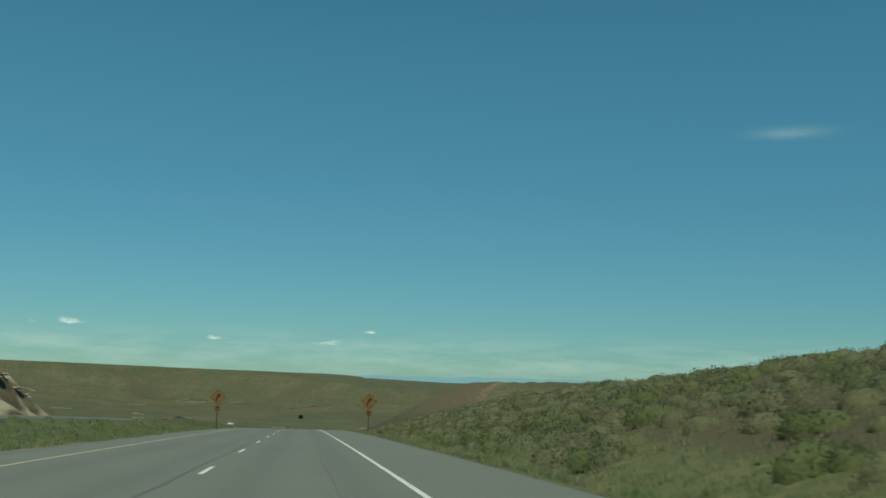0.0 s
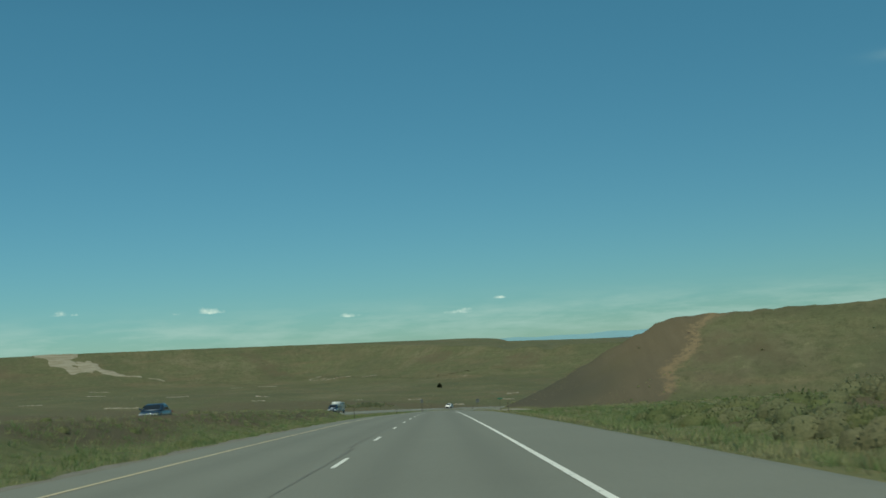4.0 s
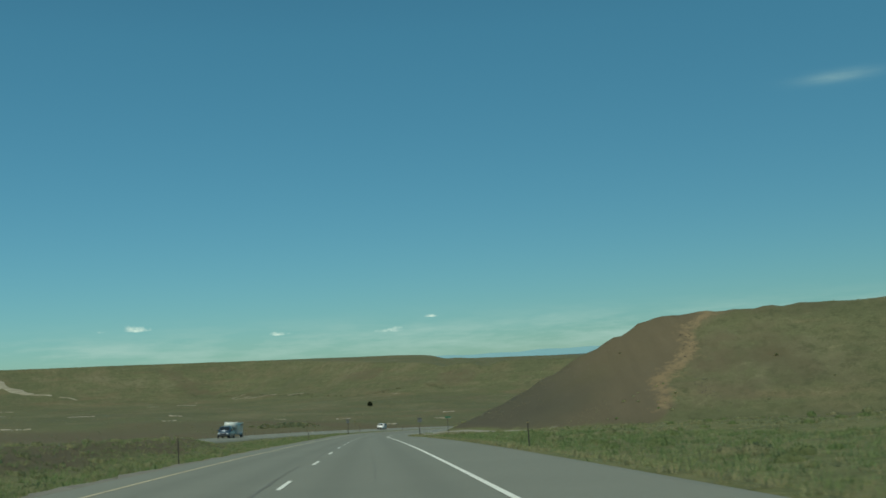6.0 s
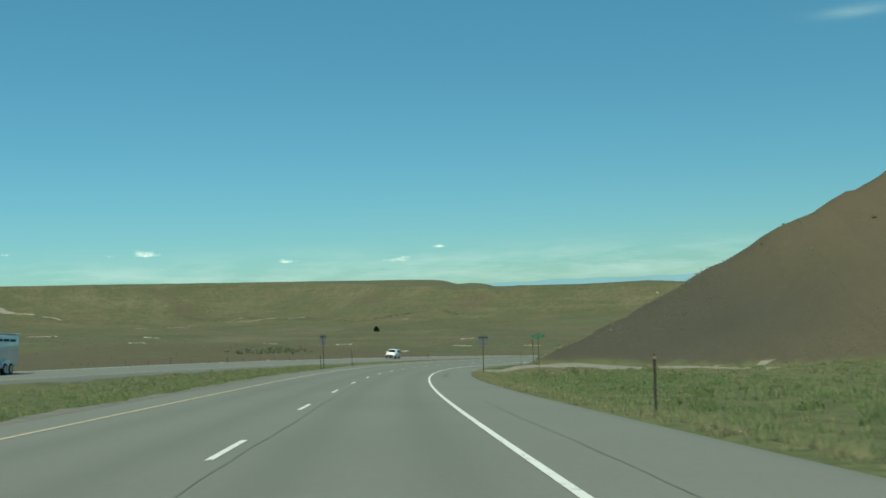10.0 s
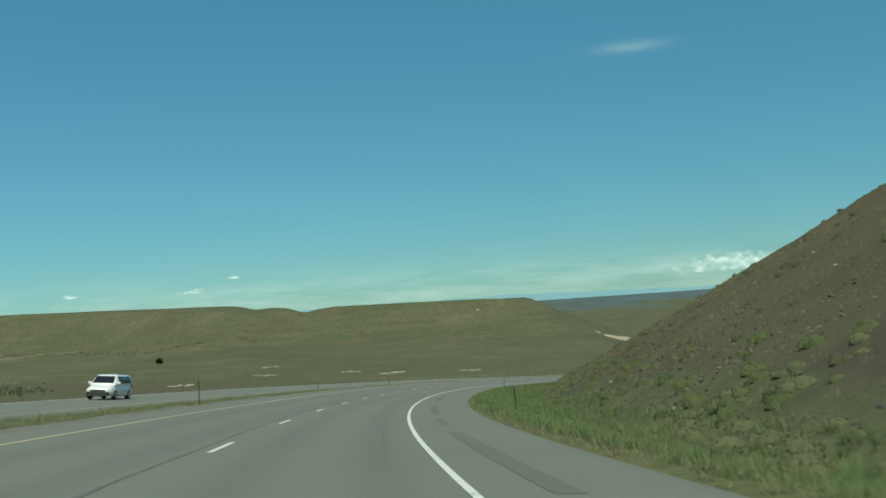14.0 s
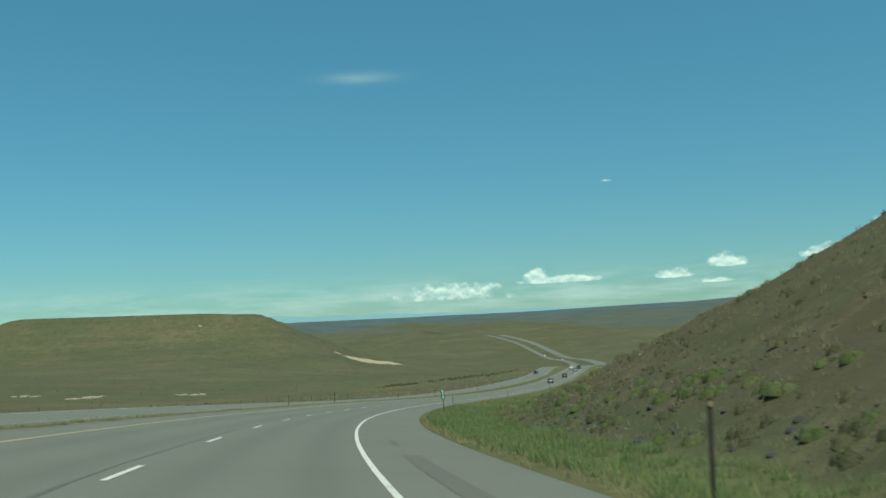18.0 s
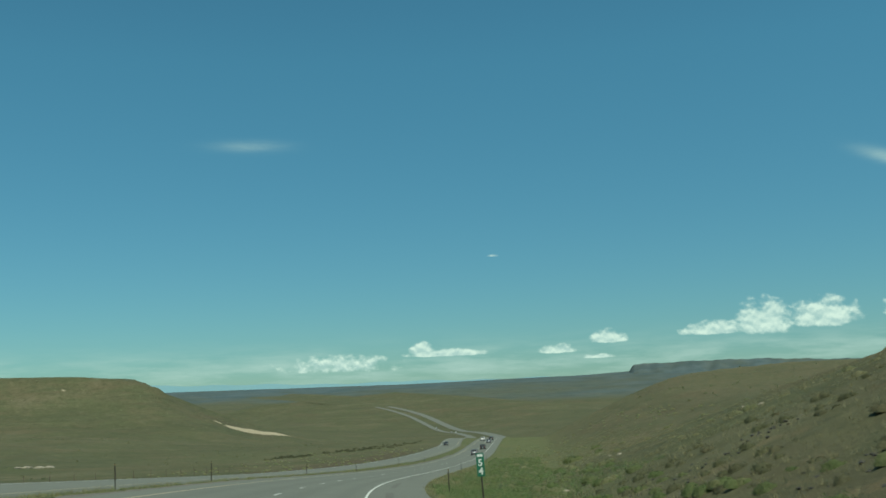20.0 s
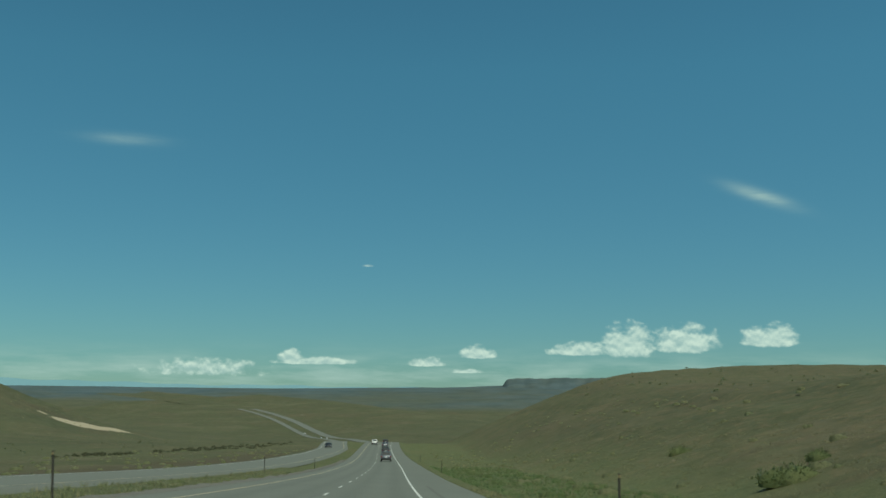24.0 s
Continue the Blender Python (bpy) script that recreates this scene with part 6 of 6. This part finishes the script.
def build_ledge(x, y, length, seed):
    """A pale rock ledge showing through the grass, broken into slabs."""
    rng = np.random.default_rng(seed)
    ob = thing("rock_ledge", "pale sandstone ledge breaking out of the dry slope", "rock ledge", "rock ledges")
    n = max(3, int(length / 2.2))
    for i in range(n):
        u = (i / (n - 1) - 0.5) * length
        px, py = x + u * 0.94, y + u * 0.34 * (1 if seed % 2 else -0.6) + rng.normal(0, 0.8)
        pz = float(land(np.array([px]), np.array([py]))[0][0])
        c = new("slab", ROCKS[4 + i % 3])
        c.parent = ob
        c.matrix_basis = pose(px, py, pz + 0.1, rng.uniform(-6, 6), rng.uniform(-6, 6), rng.uniform(-25, 25)) @ Matrix.Diagonal((rng.uniform(1.2, 2.8), rng.uniform(0.7, 1.4), rng.uniform(0.35, 0.95), 1))


for _i, (_x, _y, _w) in enumerate(((-205, 806, 22), (-216, 995, 16), (-150, 1640, 44), (-190, 1685, 26), (-272, 1531, 14), (-234, 1550, 22), (-446, 1511, 24), (-178, 1660, 22), (-100, 1600, 20), (-60, 905, 9), (-130, 880, 8), (-20, 930, 8), (49, 918, 9), (10, 795, 6),
                                    (94, 944, 8), (112, 925, 12), (150, 925, 10), (-300, 900, 14), (-150, 1010, 8), (-350, 1200, 16), (-240, 1180, 10), (60, 1010, 7))):
    build_ledge(_x, _y, _w, 300 + _i)


def build_bank_ledge(sa, sb, deep, seed):
    """A band of broken rock along the face of the clay bank."""
    rng = np.random.default_rng(seed)
    ob = thing("rock_ledge", "broken tan rock band across the pale clay bank", "rock ledge", "rock ledges")
    for s in np.arange(sa, sb, 1.7):
        l = float(opp_near(s)) - OPP_W - deep + rng.normal(0, 0.35)
        x, y = road(s, l)
        z = float(corridor(np.array([s]), np.array([l]))[0])
        c = new("slab", ROCKS[4 + int(rng.integers(0, 3))])
        c.parent = ob
        c.matrix_basis = pose(float(x), float(y), z - 0.08, rng.uniform(-8, 8), rng.uniform(-8, 8), rng.uniform(-40, 40)) @ Matrix.Diagonal((rng.uniform(0.4, 0.9), rng.uniform(0.6, 1.2), rng.uniform(0.12, 0.28), 1))


build_bank_ledge(118, 178, 14.5, 401)
build_bank_ledge(126, 166, 18.0, 402)


M_CLAY, _n, _l, _b = material("white_clay", 0.95)
_c = mix_node(_n, _l, noise_node(_n, _l, 0.35, 5, 0.7), (0.13, 0.12, 0.085), (0.32, 0.295, 0.23))
_c = mix_node(_n, _l, ramp_node(_n, _l, noise_node(_n, _l, 1.0, 4, 0.6, (0.04, 0.04, 0.5)), [(0.45, grey(0)), (0.6, grey(0.7))]), _c, (0.16, 0.14, 0.09))
_l.new(_c, _b.inputs["Base Color"])


def build_wash(x0, y0, x1, y1, wide, seed):
    """A pale rain-washed streak down the far slope, tapering to its ends."""
    t = np.linspace(0, 1, 25)[:, None]
    w = wide * np.sin(np.pi * np.clip(t * 0.96 + 0.02, 0, 1)) ** 0.7 * (1 + 0.3 * np.sin(t * 17 + seed))
    v = np.linspace(-1, 1, 7)[None, :]
    bend = 3 * np.sin(t * 5 + seed)
    dx, dy = x1 - x0, y1 - y0
    L = math.hypot(dx, dy)
    xx = x0 + dx * t - dy / L * (v * w / 2 + bend)
    yy = y0 + dy * t + dx / L * (v * w / 2 + bend)
    zz = land(xx, yy)[0] + 0.9 * (1 - v * v * 1.5) + 0.3 * np.sin(v * 9 + t * 6 + seed)
    tagged(grid_mesh("clay_wash", xx, yy, zz, M_CLAY), "pale eroded clay streak on the far slope", "bare clay", "clay streaks", "structure")


for _i, (_a, _b2, _c2, _d2, _w) in enumerate(((-610, 1712, -505, 1674, 48), (-540, 1694, -462, 1672, 17), (-486, 1674, -436, 1668, 9), (-424, 1668, -400, 1664, 5))):
    build_wash(_a, _b2, _c2, _d2, _w, _i * 1.7)


# ---- the lone juniper and fence ----
def build_juniper(x, y, h, seed):
    rng = np.random.default_rng(seed)
    z = float(land(np.array([x]), np.array([y]))[0][0])
    ob = thing("juniper_tree", "lone dark green juniper on the dry slope", "tree", "junipers", pose(x, y, z - 0.1))
    bm = bmesh.new()
    bmesh.ops.create_cone(bm, segments=8, radius1=0.3, radius2=0.12, depth=h * 0.5, cap_ends=True, matrix=Matrix.Translation((0, 0, h * 0.25)))
    for i in range(5):
        a = i * 1.3
        tip = Vector((math.cos(a) * h * 0.3, math.sin(a) * h * 0.3, h * 0.25))
        bmesh.ops.create_cone(bm, segments=6, radius1=0.1, radius2=0.03, depth=tip.length, matrix=Matrix.Translation(Vector((0, 0, h * 0.3)) + tip / 2) @ tip.to_track_quat("Z", "Y").to_matrix().to_4x4())
    part("trunk", bm, M_TWIG, ob)
    v, _ = clump_cards(rng, 900, h * 0.42, h * 0.85, 0.7)
    c = new("crown", fast_mesh("crown", v + [0, 0, h * 0.12], quads(900), M_JUNIPER))
    c.parent = ob


for _i, (_x, _y, _h) in enumerate(((-1.5, 1196, 5.4),)):
    build_juniper(_x, _y, _h, 70 + _i)


def build_fence():
    ob = thing("range_fence", "thin wire range fence with weathered posts", "fence")
    ss = np.arange(430, 800, 7.0)
    me = None
    for i, s in enumerate(ss):
        l = -41.0 - 2 * math.sin(s * 0.011)
        x, y = road(s, l)
        z = float(ground_at(np.array([s]), np.array([l]))[0])
        if me is None:
            bm = bmesh.new()
            bmesh.ops.create_cone(bm, segments=7, radius1=0.06, radius2=0.05, depth=1.6, cap_ends=True, matrix=Matrix.Translation((0, 0, 0.55)))
            me = bpy.data.meshes.new("post")
            bm.to_mesh(me)
            bm.free()
            me.materials.append(M_WOODPOST)
        c = new("post", me)
        c.parent = ob
        c.matrix_basis = pose(float(x), float(y), z, 2 * math.sin(i * 1.7), 2 * math.sin(i * 2.9), 0)
    for h in (0.45, 0.8, 1.15):
        L = lambda s: -41.0 - 2 * np.sin(s * 0.011)
        w = strip("wire", 430, 800, 7.0, [lambda s: L(s) - 0.008, lambda s: L(s) + 0.008], lambda S, Lq: ground_at(S, Lq) + h, M_STEEL)
        w.parent = ob


build_fence()
